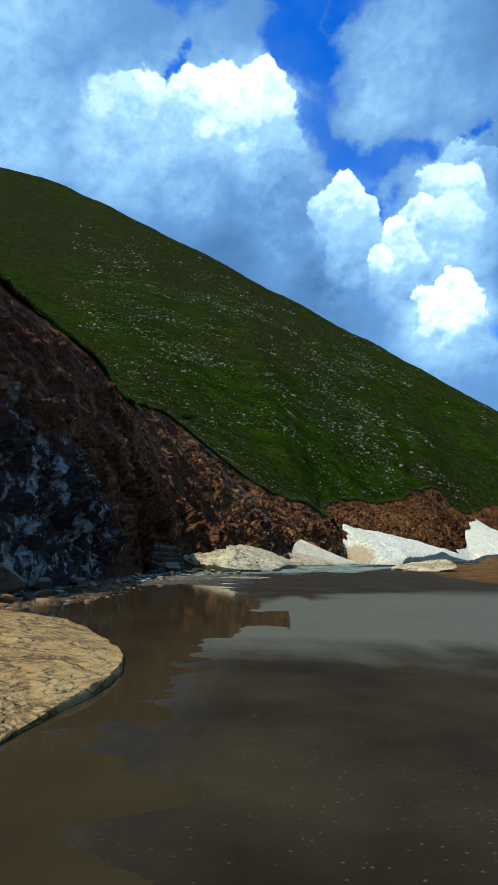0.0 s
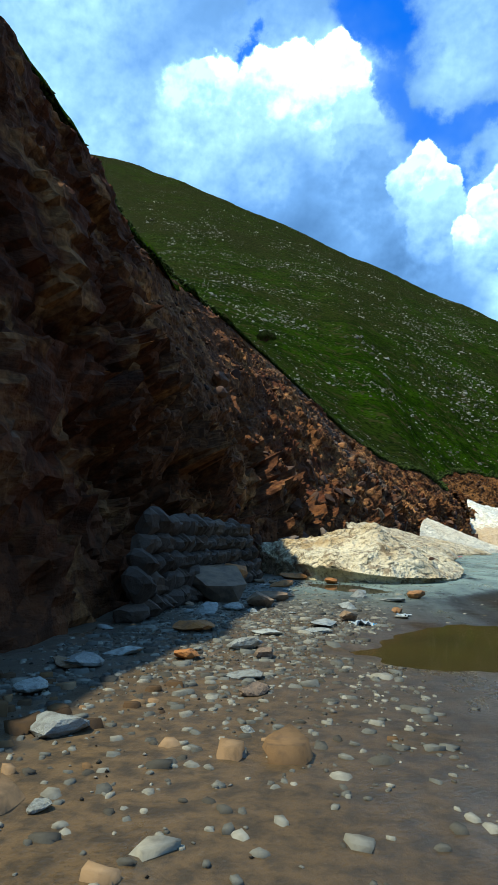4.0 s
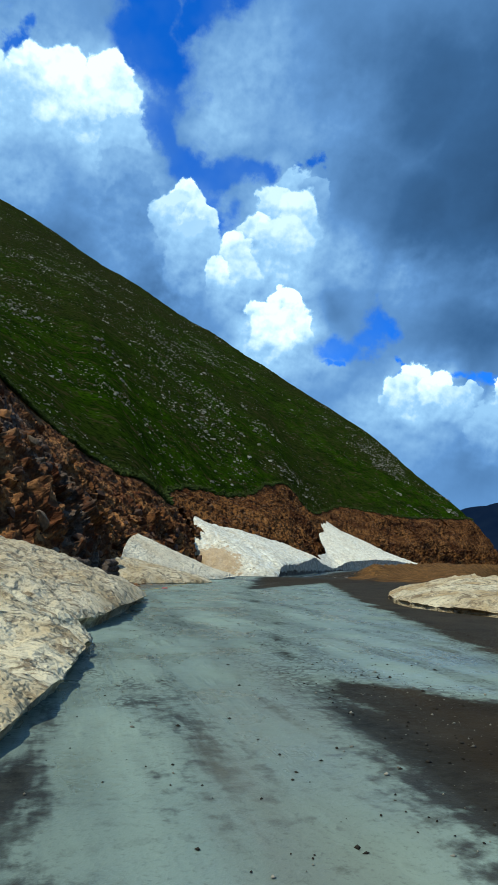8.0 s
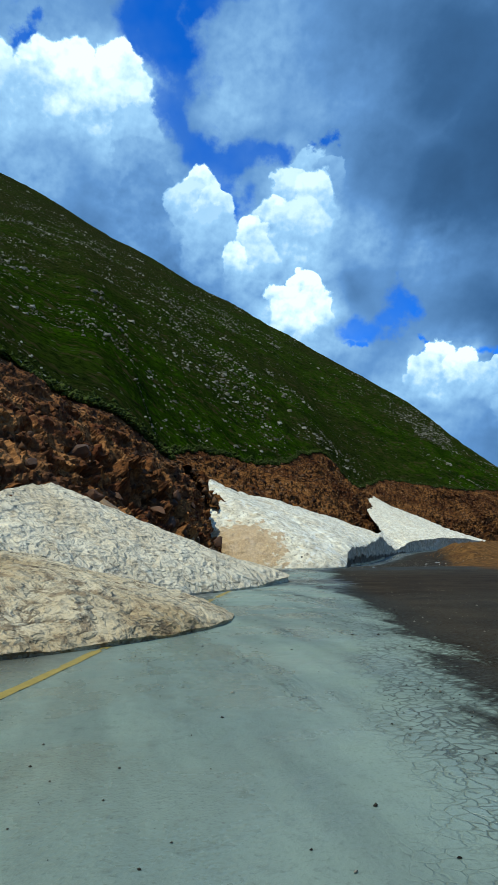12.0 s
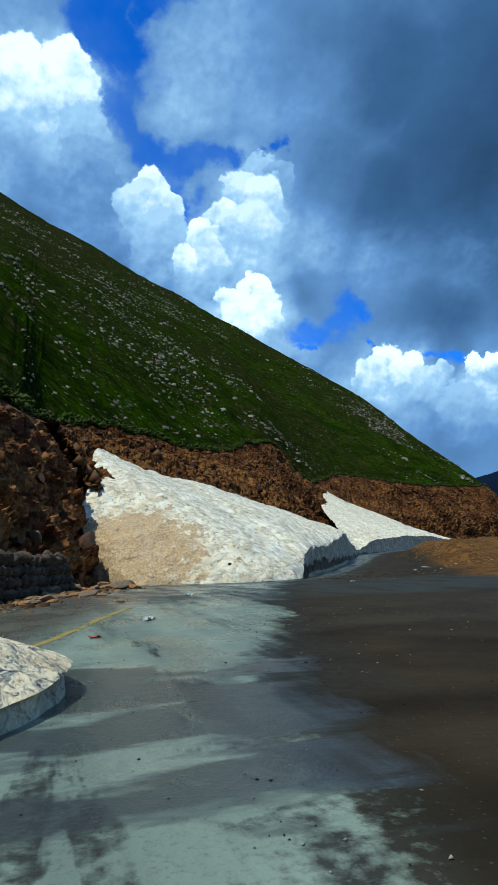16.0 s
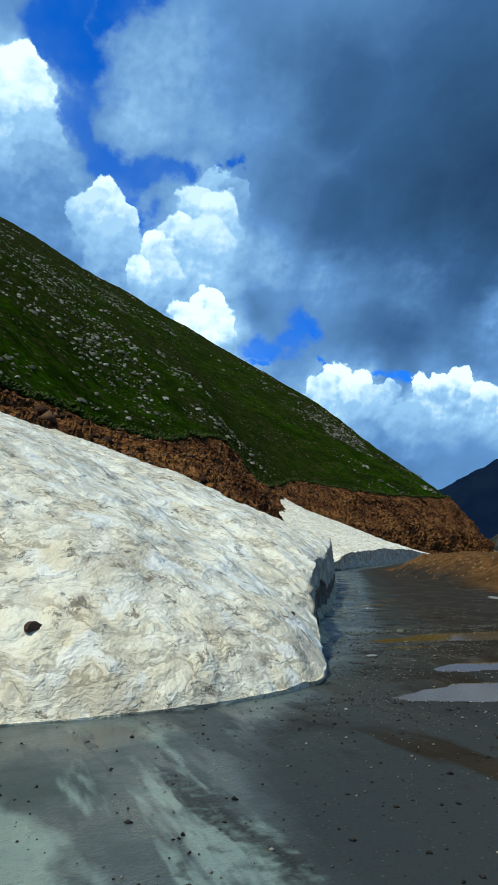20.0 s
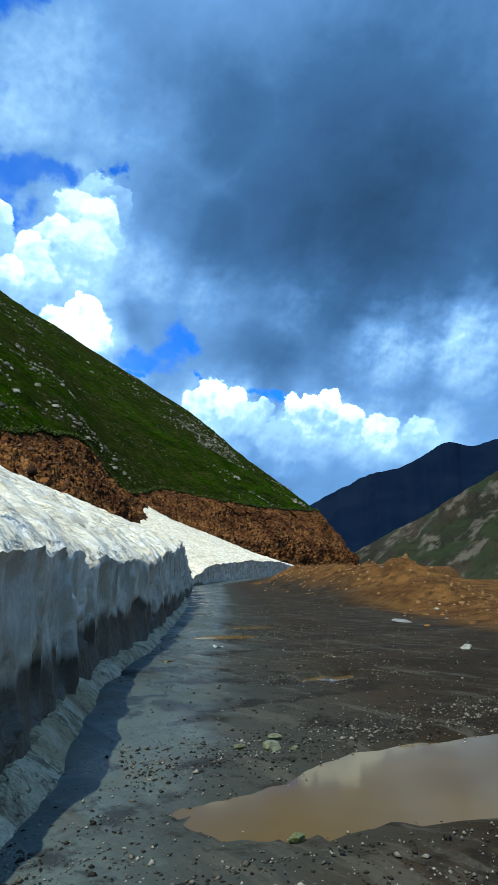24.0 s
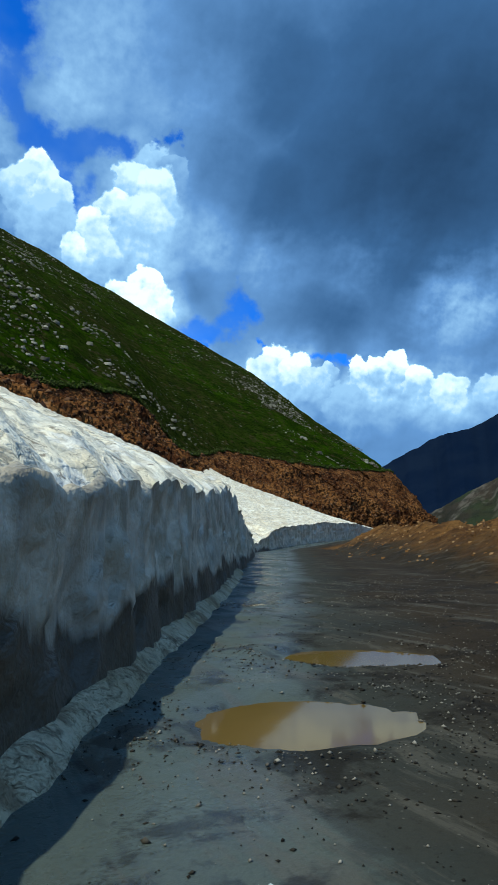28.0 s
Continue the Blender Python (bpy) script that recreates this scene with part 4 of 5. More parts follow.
# ---------------------------------------------------------------- far mountains
def make_range(name, rows, distance, depth, mat, label, base):
    u = np.linspace(0, 1, 260)
    r = smooth_rows(rows, u)
    el = r[:, 1] + fbm(np.stack([r[:, 0] * 1.3, 0 * u, 0 * u], 1), 1.0, 5, 6) * 0.22
    cols = []
    for k, (frac, push) in enumerate(((0.0, -0.62), (0.3, -0.42), (0.55, -0.25), (0.8, -0.10), (1.0, 0.0), (0.6, 0.35), (0.0, 0.9))):
        d = distance + push * depth
        z = base + (np.tan(np.radians(el)) * distance - base) * frac
        wob = fbm(np.stack([r[:, 0] * 0.8, 0 * u + k * 0.4, 0 * u], 1), 1.0, 5, 16) * depth * 0.09 * (0 < frac < 1)
        a = np.radians(r[:, 0])
        cols.append(np.stack([np.sin(a) * (d + wob) + 40, np.cos(a) * (d + wob) + 110, z + wob * 0.3], 1))
    return tagged(sheet(name, np.stack(cols, 1), (mat,)), label, "mountain", kind="structure")


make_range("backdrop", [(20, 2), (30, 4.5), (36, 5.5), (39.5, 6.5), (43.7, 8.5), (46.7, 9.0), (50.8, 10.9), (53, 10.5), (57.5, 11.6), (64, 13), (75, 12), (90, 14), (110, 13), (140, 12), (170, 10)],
           3300, 2600, MOUNTAIN, "distant mountain with cloud shadow put into its dark blue colour", -300)
make_range("valley_slope", [(38.0, -0.2), (40.4, 1.0), (42.7, 2.1), (45.9, 3.6), (48.8, 5.0), (51.7, 6.6), (57, 9.2), (64, 10.5), (75, 9), (90, 10), (115, 9), (150, 8), (175, 7)],
           1500, 1300, VALLEY, "bare brown valley side with pale scree streaks", -205)


# ---------------------------------------------------------------- snow banks
def make_snow_bank(name, edge, back, height, label, mats=(0, 1), rise=1.0, bump=0.16, nu=200, nt=46, group="snow banks", seed=3, curl=0.0, front=0.0, crinkle=0.0, ledge=None):
    """A bank between its foot along the road and its line against the slope. edge: x, y; height: of its face, at the edge's points; back: x, y, z."""
    u = np.linspace(0, 1, nu)
    e, hgt, b = smooth_rows(edge, u), np.maximum(lerp_rows([(h,) for h in height], u)[:, 0], 0.03), smooth_rows(back, u)
    zg = np.array([road_z(y) for y in e[:, 1]])
    out = e - b[:, :2]
    out = out / np.maximum(np.linalg.norm(out, axis=1, keepdims=True), 1e-6)
    jag = fbm(np.stack([e[:, 0], e[:, 1], 0 * u], 1), 0.9, 4, seed) * 0.24 + fbm(np.stack([e[:, 0], e[:, 1], 0 * u], 1), 3.0, 4, seed + 5) * 0.13
    hgt = hgt * (1 + jag * 0.4)
    cols = []
    nw = 26
    for k in range(nw):
        s = k / (nw - 1)
        under = -0.10 * np.minimum(hgt, 1) * math.sin(s * 3.0) + curl * s * s * hgt - 0.06 * hgt * s
        xy = e + out * (under + jag * 0.5 * np.clip(hgt, 0.6, 1) * (0.4 + 0.6 * s))[:, None]
        cols.append(np.concatenate([xy, (zg - 0.12 + (hgt + 0.12) * s)[:, None]], 1))
    lip = cols[-1]
    for k in range(1, nt):
        s = k / (nt - 1)
        pt = lip * (1 - s) + b * s
        pt[:, 2] = lip[:, 2] + (b[:, 2] - lip[:, 2]) * s ** rise
        cols.append(pt)
    grid = np.stack(cols, 1)
    p = grid.reshape(-1, 3)
    d = (fbm(p, 0.45, 4, seed + 1) * 1.3 + fbm(p, 1.6, 4, seed + 2) * 0.7 + blocks(p, 0.6, seed) * 0.10 + crinkle * (0.30 - np.abs(fbm(p, 0.75, 4, seed + 6)))).reshape(grid.shape[:2])
    fade = np.clip(np.minimum(u, 1 - u) * 14, 0.05, 1)[:, None] * np.concatenate([np.linspace(0.25, 0.7, nw), np.clip(np.linspace(0, 4, nt - 1) + 0.5, 0, 1)])[None, :]
    flute = (fbm(p * (1, 1, 0.22), 1.5, 4, seed + 8) * 0.20 + blocks(p * (1, 1, 0.6), 0.45, seed + 9) * 0.05).reshape(grid.shape[:2])
    shelf = np.concatenate([np.minimum(hgt, 1.6)[None, :] * np.sin(np.linspace(0, math.pi, nw))[:, None] ** 0.5, np.zeros((nt - 1, nu))]).T
    grid[..., :2] += out[:, None, :] * (flute * shelf)[..., None]
    n = grid_normals(grid)
    n = n * np.sign(n[..., 2:] + 0.35)
    grid = grid + n * (d * bump * fade)[..., None]
    mats = [(SNOW, DIRTY, CUT, OCHRE, GREYED, TAN)[k] for k in mats]
    bank = new(name)
    bank.location = (*e[nu // 2], zg[nu // 2])
    k = int(nu * front)
    pieces = [("snow_top", grid[:, nw - 1:], mats[0]), ("cut_face", grid[k:, :nw], mats[1])]
    if k:
        pieces.append(("snow_foot", grid[:k + 1, :nw], mats[0]))
    for child, cut, mat in pieces:
        ob = sheet(child, cut, (mat,), parent=bank)
        ob.matrix_parent_inverse = Matrix.Translation(-bank.location)
    if ledge:
        # refrozen slush along the foot of the face
        a, b = (int(nu * f) for f in ledge)
        taper = np.clip(np.minimum(np.arange(b - a), np.arange(b - a)[::-1]) / 14.0, 0.1, 1)
        wide = (0.6 + jag[a:b] * 1.1) * taper
        cols = []
        for s in np.linspace(0, 1, 9):
            xy = e[a:b] + out[a:b] * (wide * (s - 0.25))[:, None]
            z = zg[a:b] - 0.06 + (0.30 + jag[a:b] * 0.3) * (1 - s ** 1.6) * taper
            cols.append(np.concatenate([xy, z[:, None]], 1))
        strip = np.stack(cols, 1)
        strip[..., 2] += (fbm(strip.reshape(-1, 3), 2.2, 4, seed + 11) * 0.05).reshape(strip.shape[:2])
        ob = sheet("slush_ledge", strip, (GREYED,), parent=bank)
        ob.matrix_parent_inverse = Matrix.Translation(-bank.location)
    return tagged(bank, label, "snow bank", group)


make_snow_bank("snow_bank", [(25.4, 111.2), (27.2, 108.6), (30.2, 107.4), (33, 106.8), (35.2, 106.9), (36.9, 107.8), (37.9, 109.6), (39.0, 111.9), (40.4, 114.4), (42.5, 118.8), (46.6, 125.4), (49.6, 130.5),
                            (54.0, 138.0), (58.1, 145.4), (61.6, 151.5), (68.0, 163.0), (76.5, 179.0)],
               [(24.6, 113.0, 4.0), (25.2, 115, 5.8), (25.6, 118, 7.6), (26.0, 121, 9.2), (27, 123, 9.4), (29.0, 125.5, 9.0), (31, 128, 8.7), (33.4, 130.6, 8.5), (36, 133, 8.3), (39, 136, 8.0), (43.5, 141, 7.5),
                (47.5, 145, 6.9), (52, 150, 6.4), (55.5, 156, 5.8), (59.5, 161, 5.2), (67, 172, 4.4), (75, 183, 3.0)],
               [0.03, 0.03, 0.03, 0.03, 0.04, 0.08, 0.40, 1.5, 1.95, 2.05, 2.25, 2.5, 3.1, 3.5, 2.4, 1.5, 0.5], "tall white snow bank cut to a sheer grey wall", (0, 2), 0.80, 0.17, 520, 70, front=0.376, ledge=(0.44, 0.84))
make_snow_bank("snow_bank", [(75.0, 177.5), (79.5, 184), (84, 188.5), (90, 194), (97, 199), (105, 204.5), (113, 210), (121, 217), (131, 227)],
               [(73.5, 184, 4.6), (79.6, 194, 5.2), (84, 204, 6.5), (93, 232, 13), (107, 262, 20), (112, 256, 16), (119, 248, 11.5), (125, 239, 7), (131.4, 228, 3.2)],
               [0.6, 1.0, 2.3, 2.6, 2.8, 2.7, 2.2, 1.4, 0.4], "far snow bank running up a gully in the red bank", (0, 2), 1.1, 0.35, 140, 40)
make_snow_bank("snow_bank", [(-2.4, 18.0), (-0.9, 15.2), (0.6, 13.5), (2.2, 12.9), (3.8, 13.7), (4.9, 16), (5.6, 19), (6.0, 22), (6.05, 24.6), (5.0, 26.4)],
               [(-2.7, 18.5, 1.1), (-1.6, 17.6, 1.3), (0.2, 16.6, 1.45), (1.9, 15.6, 1.95), (2.2, 16.4, 1.95), (1.8, 18.5, 1.7), (1.2, 21, 1.8), (1.2, 23.5, 2.0), (1.8, 25.5, 1.9), (2.6, 27, 1.5)],
               [0.45, 0.45, 0.4, 0.2, 0.12, 0.12, 0.2, 0.25, 0.25, 0.15], "dirty snow mound crusted with ochre mud, undercut above wet gravel", (1, 1), 0.78, 0.26, 240, 60, seed=9, curl=0.8, crinkle=0.9)
make_snow_bank("snow_bank", [(3.8, 26.2), (6.0, 26.6), (7.0, 29.5), (7.9, 33.5), (8.6, 37.5), (8.9, 40.4), (8.2, 42.6), (6.6, 43.2)],
               [(1.2, 27.5, 2.3), (1.5, 29, 2.3), (2.2, 31, 2.35), (3.3, 34, 2.3), (4.3, 37, 1.8), (5.2, 39.8, 1.25), (5.8, 41.8, 0.8), (6.2, 43.0, 0.4)],
               [0.2, 0.3, 0.35, 0.3, 0.25, 0.2, 0.12, 0.05], "long brown-stained snow mound with an undercut grey edge", (4, 4), 0.7, 0.22, 200, 50, seed=14, curl=0.8, crinkle=0.6)
make_snow_bank("snow_bank", [(7.6, 59.6), (9.6, 58.7), (12, 58.9), (14.6, 60.3), (16.6, 62.4), (17.3, 64.6), (16.6, 66.6)],
               [(7.8, 61, 1.0), (8.4, 61.6, 1.5), (9.2, 62.6, 1.75), (10, 64, 1.8), (10.8, 65.4, 1.7), (12, 66.8, 1.4), (14, 67.6, 0.9)],
               [0.04, 0.06, 0.06, 0.06, 0.05, 0.05, 0.04], "low grey-brown snow apron spreading onto the road edge", (4, 4), 0.66, 0.14, 140, 36, seed=19, crinkle=0.5)
make_snow_bank("snow_bank", [(11.5, 66.2), (14, 68.6), (16.6, 71.0), (18.6, 72.8), (20.4, 74.7), (21.7, 76.9), (23.1, 79.3), (22.4, 81.2), (19.4, 83.0)],
               [(10.0, 66.2, 1.9), (10.4, 69, 2.7), (11, 72, 3.5), (11.8, 75, 4.1), (12.6, 77.4, 4.2), (13.6, 79.4, 3.5), (14.8, 81, 2.4), (16, 82.6, 1.4), (17.8, 84.2, 0.6)],
               [0.06, 0.08, 0.08, 0.08, 0.08, 0.14, 0.26, 0.24, 0.12], "tan-white snow tongue sloping from the rock face to the road", (5, 5), 0.8, 0.13, 200, 46, seed=23)
make_snow_bank("snow_bank", [(-1.2, -24.6), (0.2, -26.0), (1.5, -28.6), (2.0, -31.0), (1.7, -33.4), (1.0, -36.5), (0.6, -41), (0.4, -46)],
               [(-2.6, -24.8, 0.3), (-2.4, -26, 0.4), (-2.2, -28.5, 0.48), (-2.2, -31, 0.48), (-2.4, -34, 0.45), (-2.6, -37, 0.42), (-2.8, -41, 0.42), (-2.8, -46, 0.42)],
               [0.02, 0.02, 0.02, 0.02, 0.02, 0.03, 0.04, 0.04], "ochre mud-covered snow mound at the edge of standing water", (3, 3), 0.9, 0.07, 140, 40, seed=27, crinkle=0.8)
make_snow_bank("snow_bank", [(31.0, 55.5), (28.6, 52.2), (25.2, 47.6), (21.8, 42.4), (19.6, 37.2), (19.0, 32.6), (20.2, 29.4), (22.6, 28.4)],
               [(31.6, 55.2, 0.3), (31, 51, 0.9), (29, 46, 1.1), (27, 41, 1.15), (26, 37, 1.15), (25.5, 33.5, 1.0), (25.2, 31, 0.6), (24, 28.8, 0.3)],
               [0.08, 0.15, 0.2, 0.2, 0.18, 0.15, 0.12, 0.08], "low melting snow patch on the outer shoulder of the road", (1, 1), 0.62, 0.2, 180, 44, seed=33, crinkle=0.7)


make_snow_bank("snow_bank", [(247, 330), (250, 332.5), (254.5, 336), (259, 340.5)], [(246, 333, 5.2), (249, 336, 5.8), (253.5, 340, 5.6), (257.5, 344, 4.8)], [0.4, 0.6, 0.5, 0.3],
               "last scrap of snow where the road leaves the red bank", (0, 0), 0.9, 0.2, 40, 12, seed=41)


# ---------------------------------------------------------------- standing water
def make_puddle(k, mat, label, sink, name="puddle"):
    cx, cy, a, b, turn, depth = HOLLOWS[k]
    t = radians(turn)
    th = np.linspace(0, 2 * math.pi, 64, endpoint=False)
    rad = np.concatenate([[0.0], np.linspace(0.2, 1.5, 8)])
    bm = bmesh.new()
    z = float(road_z(cy)) - sink
    rings = []
    for r in rad[1:]:
        rings.append([bm.verts.new((cx + r * a * math.cos(q) * math.sin(t) + r * b * math.sin(q) * math.cos(t), cy + r * a * math.cos(q) * math.cos(t) - r * b * math.sin(q) * math.sin(t), z)) for q in th])
    mid = bm.verts.new((cx, cy, z))
    for i in range(64):
        bm.faces.new((mid, rings[0][i - 1], rings[0][i]))
        for r0, r1 in zip(rings, rings[1:]):
            bm.faces.new((r0[i - 1], r1[i - 1], r1[i], r0[i]))
    bmesh.ops.recalc_face_normals(bm, faces=bm.faces)
    if sum(f.normal.z for f in bm.faces) < 0:
        bmesh.ops.reverse_faces(bm, faces=bm.faces)
    return tagged(part(name, bm, mat, smooth=True), label, "puddle", "puddles")


make_puddle(0, GREY_WATER, "wide sheet of shallow brown meltwater across the road", 0.018, "standing_water")
make_puddle(1, OLIVE_WATER, "muddy ochre puddle beside scattered stones", 0.03)
make_puddle(10, GREY_WATER, "still brown puddle under the edge of the snow mound", 0.03)
for k in (2, 3, 4, 5, 6, 7, 8, 9, 11):
    make_puddle(k, BROWN_WATER, "muddy puddle in a pothole ringed with gravel", 0.045 if HOLLOWS[k][5] > 0.07 else 0.03)


# ---------------------------------------------------------------- loose things
rng = np.random.default_rng(11)


def rock_mesh(name, seed, sx, sy, sz, mat, cuts=11):
    """An angular stone: a ball of points shaved by random planes."""
    r = np.random.default_rng(seed)
    bm = bmesh.new()
    bmesh.ops.create_icosphere(bm, subdivisions=2, radius=0.5)
    planes = [(Vector(r.normal(size=3)).normalized(), 0.24 + 0.16 * r.random()) for _ in range(cuts)]
    for v in bm.verts:
        for n, d in planes:
            over = v.co.dot(n) - d
            if over > 0:
                v.co -= n * over
        v.co = Vector((v.co.x * sx * 1.35, v.co.y * sy * 1.35, v.co.z * sz * 1.35)) + Vector(r.normal(size=3)) * 0.014
    low = min(v.co.z for v in bm.verts)
    for v in bm.verts:
        v.co.z -= low + 0.12 * sz
    me = bpy.data.meshes.new(name)
    bm.to_mesh(me)
    bm.free()
    me.materials.append(mat)
    return me


ROCKS = {}
for kind, mat in (("brown", BROWN_STONE), ("orange", ORANGE_STONE), ("grey", GREY_STONE)):
    ROCKS[kind] = [rock_mesh("stone", 50 + k + len(kind) * 9, *shape, mat) for k, shape in enumerate(((1, 0.8, 0.6), (1, 0.6, 0.35), (1, 1, 0.75), (1.1, 0.7, 0.28), (0.9, 0.75, 0.5)))]
ROCK_LABEL = {"brown": "angular brown fallen rock at the foot of the slope", "orange": "bright orange-brown fallen rock", "grey": "pale grey stone lying in wet silt"}


def put_rock(kind, x, y, size, form=None, turn=None, z=None, sink=0.0):
    k = int(rng.integers(5)) if form is None else form
    ob = new("rock", ROCKS[kind][k])
    zz = ground_at(x, y) if z is None else z
    ob.matrix_world = pose(x, y, zz - sink, rng.uniform(-6, 6), rng.uniform(-6, 6), rng.uniform(0, 360) if turn is None else turn) @ Matrix.Diagonal((size, size, size * (0.6 if kind == "grey" else 0.85), 1))
    return tagged(ob, ROCK_LABEL[kind], "rock", "fallen rocks")


# stones that stand out one by one
for kind, x, y, size, form in (("orange", -0.85, 14.3, 0.95, 3), ("orange", 2.65, 8.2, 0.42, 0), ("grey", 1.95, 7.2, 0.62, 3), ("orange", 0.46, 12.7, 0.4, 0), ("orange", -0.9, 10.8, 0.7, 1),
                               ("brown", -0.79, 6.5, 0.75, 1), ("orange", -2.2, 9.3, 1.3, 0), ("brown", -1.9, 6.2, 1.25, 2), ("grey", 1.24, 8.2, 0.5, 0), ("grey", 0.5, 2.3, 0.55, 1), ("grey", 0.41, 1.6, 0.4, 3),
                               ("brown", -0.06, -2.25, 0.3, 1), ("grey", -0.43, -0.1, 0.48, 4), ("brown", -0.14, -0.6, 0.26, 0), ("grey", -0.3, 1.15, 0.4, 1), ("orange", -0.98, -0.85, 0.3, 4), ("orange", -1.4, 1.3, 0.6, 3),
                               ("grey", -0.2, -1.7, 0.36, 3), ("grey", -2.0, -6.2, 0.55, 1), ("grey", -1.4, -8.6, 0.6, 3), ("brown", -2.0, -9.3, 0.4, 0), ("brown", -3.2, -20.8, 1.5, 2), ("orange", -2.5, -22.0, 0.5, 0),
                               ("brown", -3.6, -16.5, 1.1, 4), ("brown", -3.3, -12.2, 0.7, 0), ("orange", -2.6, 5.4, 0.5, 4), ("grey", -1.6, 3.4, 0.6, 0), ("grey", 1.85, 4.0, 0.3, 3), ("orange", 1.85, 4.9, 0.22, 2),
                               ("grey", 6.2, 14.8, 0.16, 2), ("brown", 23.1, 100.2, 1.15, 1), ("brown", 22.9, 94.8, 0.85, 1), ("brown", 25.6, 106.5, 0.8, 0), ("brown", 27.0, 108.0, 0.9, 4), ("brown", 25.1, 93.2, 0.42, 3),
                               ("orange", 6.7, 49.7, 1.9, 0), ("orange", 7.5, 51.2, 1.6, 2), ("brown", 7.6, 48.9, 0.8, 1), ("brown", 8.4, 50.4, 0.6, 4), ("orange", 9.6, 54.0, 0.6, 3), ("brown", 8.9, 53.2, 0.6, 0), ("brown", 9.9, 55.2, 0.55, 1), ("grey", 56.4, 125.4, 0.75, 3), ("grey", 39.2, 109.9, 0.3, 3), ("brown", 7.2, 50.5, 1.0, 2)):
    put_rock(kind, x, y, size, form)
# the debris along the foot of the rock face
for y0, y1, count, spread in ((-34, -4, 40, 1.5), (-7, 12, 62, 3.0), (42, 58, 16, 1.5), (84, 109, 20, 1.8)):
    for _ in range(count):
        y = rng.uniform(y0, y1)
        o = abs(rng.normal()) * spread * 0.55 - 0.1
        put_rock(rng.choice(["brown", "brown", "orange", "grey"] if y > 15 or o < 0.8 else ["grey", "grey", "brown"]), foot_x(y) + 0.25 + o, y, float(np.clip(rng.lognormal(-1.45, 0.55), 0.1, 0.9)))
for _ in range(18):
    y = rng.uniform(98, 109.5)
    put_rock(rng.choice(["brown", "brown", "orange"]), foot_x(y) + 0.2 + abs(rng.normal()) * 0.9, y, float(np.clip(rng.lognormal(-1.1, 0.5), 0.14, 0.95)))
for _ in range(40):
    y = rng.uniform(90, 108)
    put_rock(rng.choice(["orange", "orange", "brown"]), foot_x(y) + 1.4 + abs(rng.normal()) * 0.8, y, float(np.clip(rng.lognormal(-0.7, 0.4), 0.25, 1.1)), int(rng.choice([1, 3, 0])))
for _ in range(16):
    y = rng.uniform(48, 57)
    put_rock(rng.choice(["orange", "brown"]), foot_x(y) + 1.3 + abs(rng.normal()) * 0.6, y, float(np.clip(rng.lognormal(-0.7, 0.4), 0.25, 1.1)), int(rng.choice([1, 3, 0])))
# pale stones dropped on the outer soil
for _ in range(14):
    y = rng.uniform(112, 150)
    put_rock("grey", line_x(y) + rng.uniform(10, 17), y, rng.uniform(0.12, 0.3))


def scatter(name, places, sizes, mat, label, seed, flat=0.6, fine=False):
    """Many small stones in one mesh: jittered wedges of eight faces, or chipped slabs where fine."""
    r = np.random.default_rng(seed)
    if fine:
        base = np.array([(x * (0.8 if z > 0 else 1), y * (0.8 if z > 0 else 1), z) for z in (-0.7, 0.7) for x, y in ((-0.8, -0.7), (0.75, -0.8), (0.85, 0.6), (0.1, 1.0), (-0.9, 0.5))])
        f = np.array([(5, 6, 7), (5, 7, 8), (5, 8, 9)] + [t for a in range(5) for t in ((a, (a + 1) % 5, a + 5), ((a + 1) % 5, (a + 1) % 5 + 5, a + 5))])
    else:
        base = np.array([(1, 0, 0), (0, 1, 0), (-1, 0, 0), (0, -1, 0), (0, 0, 1), (0, 0, -0.5)], float)
        f = np.array([(0, 1, 4), (1, 2, 4), (2, 3, 4), (3, 0, 4), (1, 0, 5), (2, 1, 5), (3, 2, 5), (0, 3, 5)])
    k = len(base)
    n = len(places)
    a = r.uniform(0, 2 * math.pi, n)
    v = base[None] * r.uniform(0.68 if fine else 0.55, 1.2, (n, k, 1))
    rot = np.stack([np.stack([np.cos(a), -np.sin(a)], -1), np.stack([np.sin(a), np.cos(a)], -1)], -2)
    v[..., :2] = np.einsum("nij,nkj->nki", rot, v[..., :2] * np.stack([np.ones(n), r.uniform(0.5, 0.9, n)], 1)[:, None, :])
    v[..., 2] *= flat
    v = v * np.asarray(sizes)[:, None, None] * 0.5 + np.asarray(places)[:, None, :]
    faces = (f[None] + np.arange(n)[:, None, None] * k).reshape(-1, 3)
    me = bpy.data.meshes.new(name)
    me.vertices.add(n * k)
    me.vertices.foreach_set("co", v.reshape(-1).astype(np.float32))
    me.loops.add(len(faces) * 3)
    me.loops.foreach_set("vertex_index", faces.reshape(-1).astype(np.int32))
    me.polygons.add(len(faces))
    me.polygons.foreach_set("loop_start", (np.arange(len(faces)) * 3).astype(np.int32))
    me.polygons.foreach_set("loop_total", np.full(len(faces), 3, np.int32))
    me.materials.append(mat)
    me.update()
    me.validate()
    return tagged(new(name, me), label, "stones", kind="stuff")


def on_ground(x, y):
    return np.stack([x, y, ground_z(x[None], y[None])[0] + 0.004], 1)


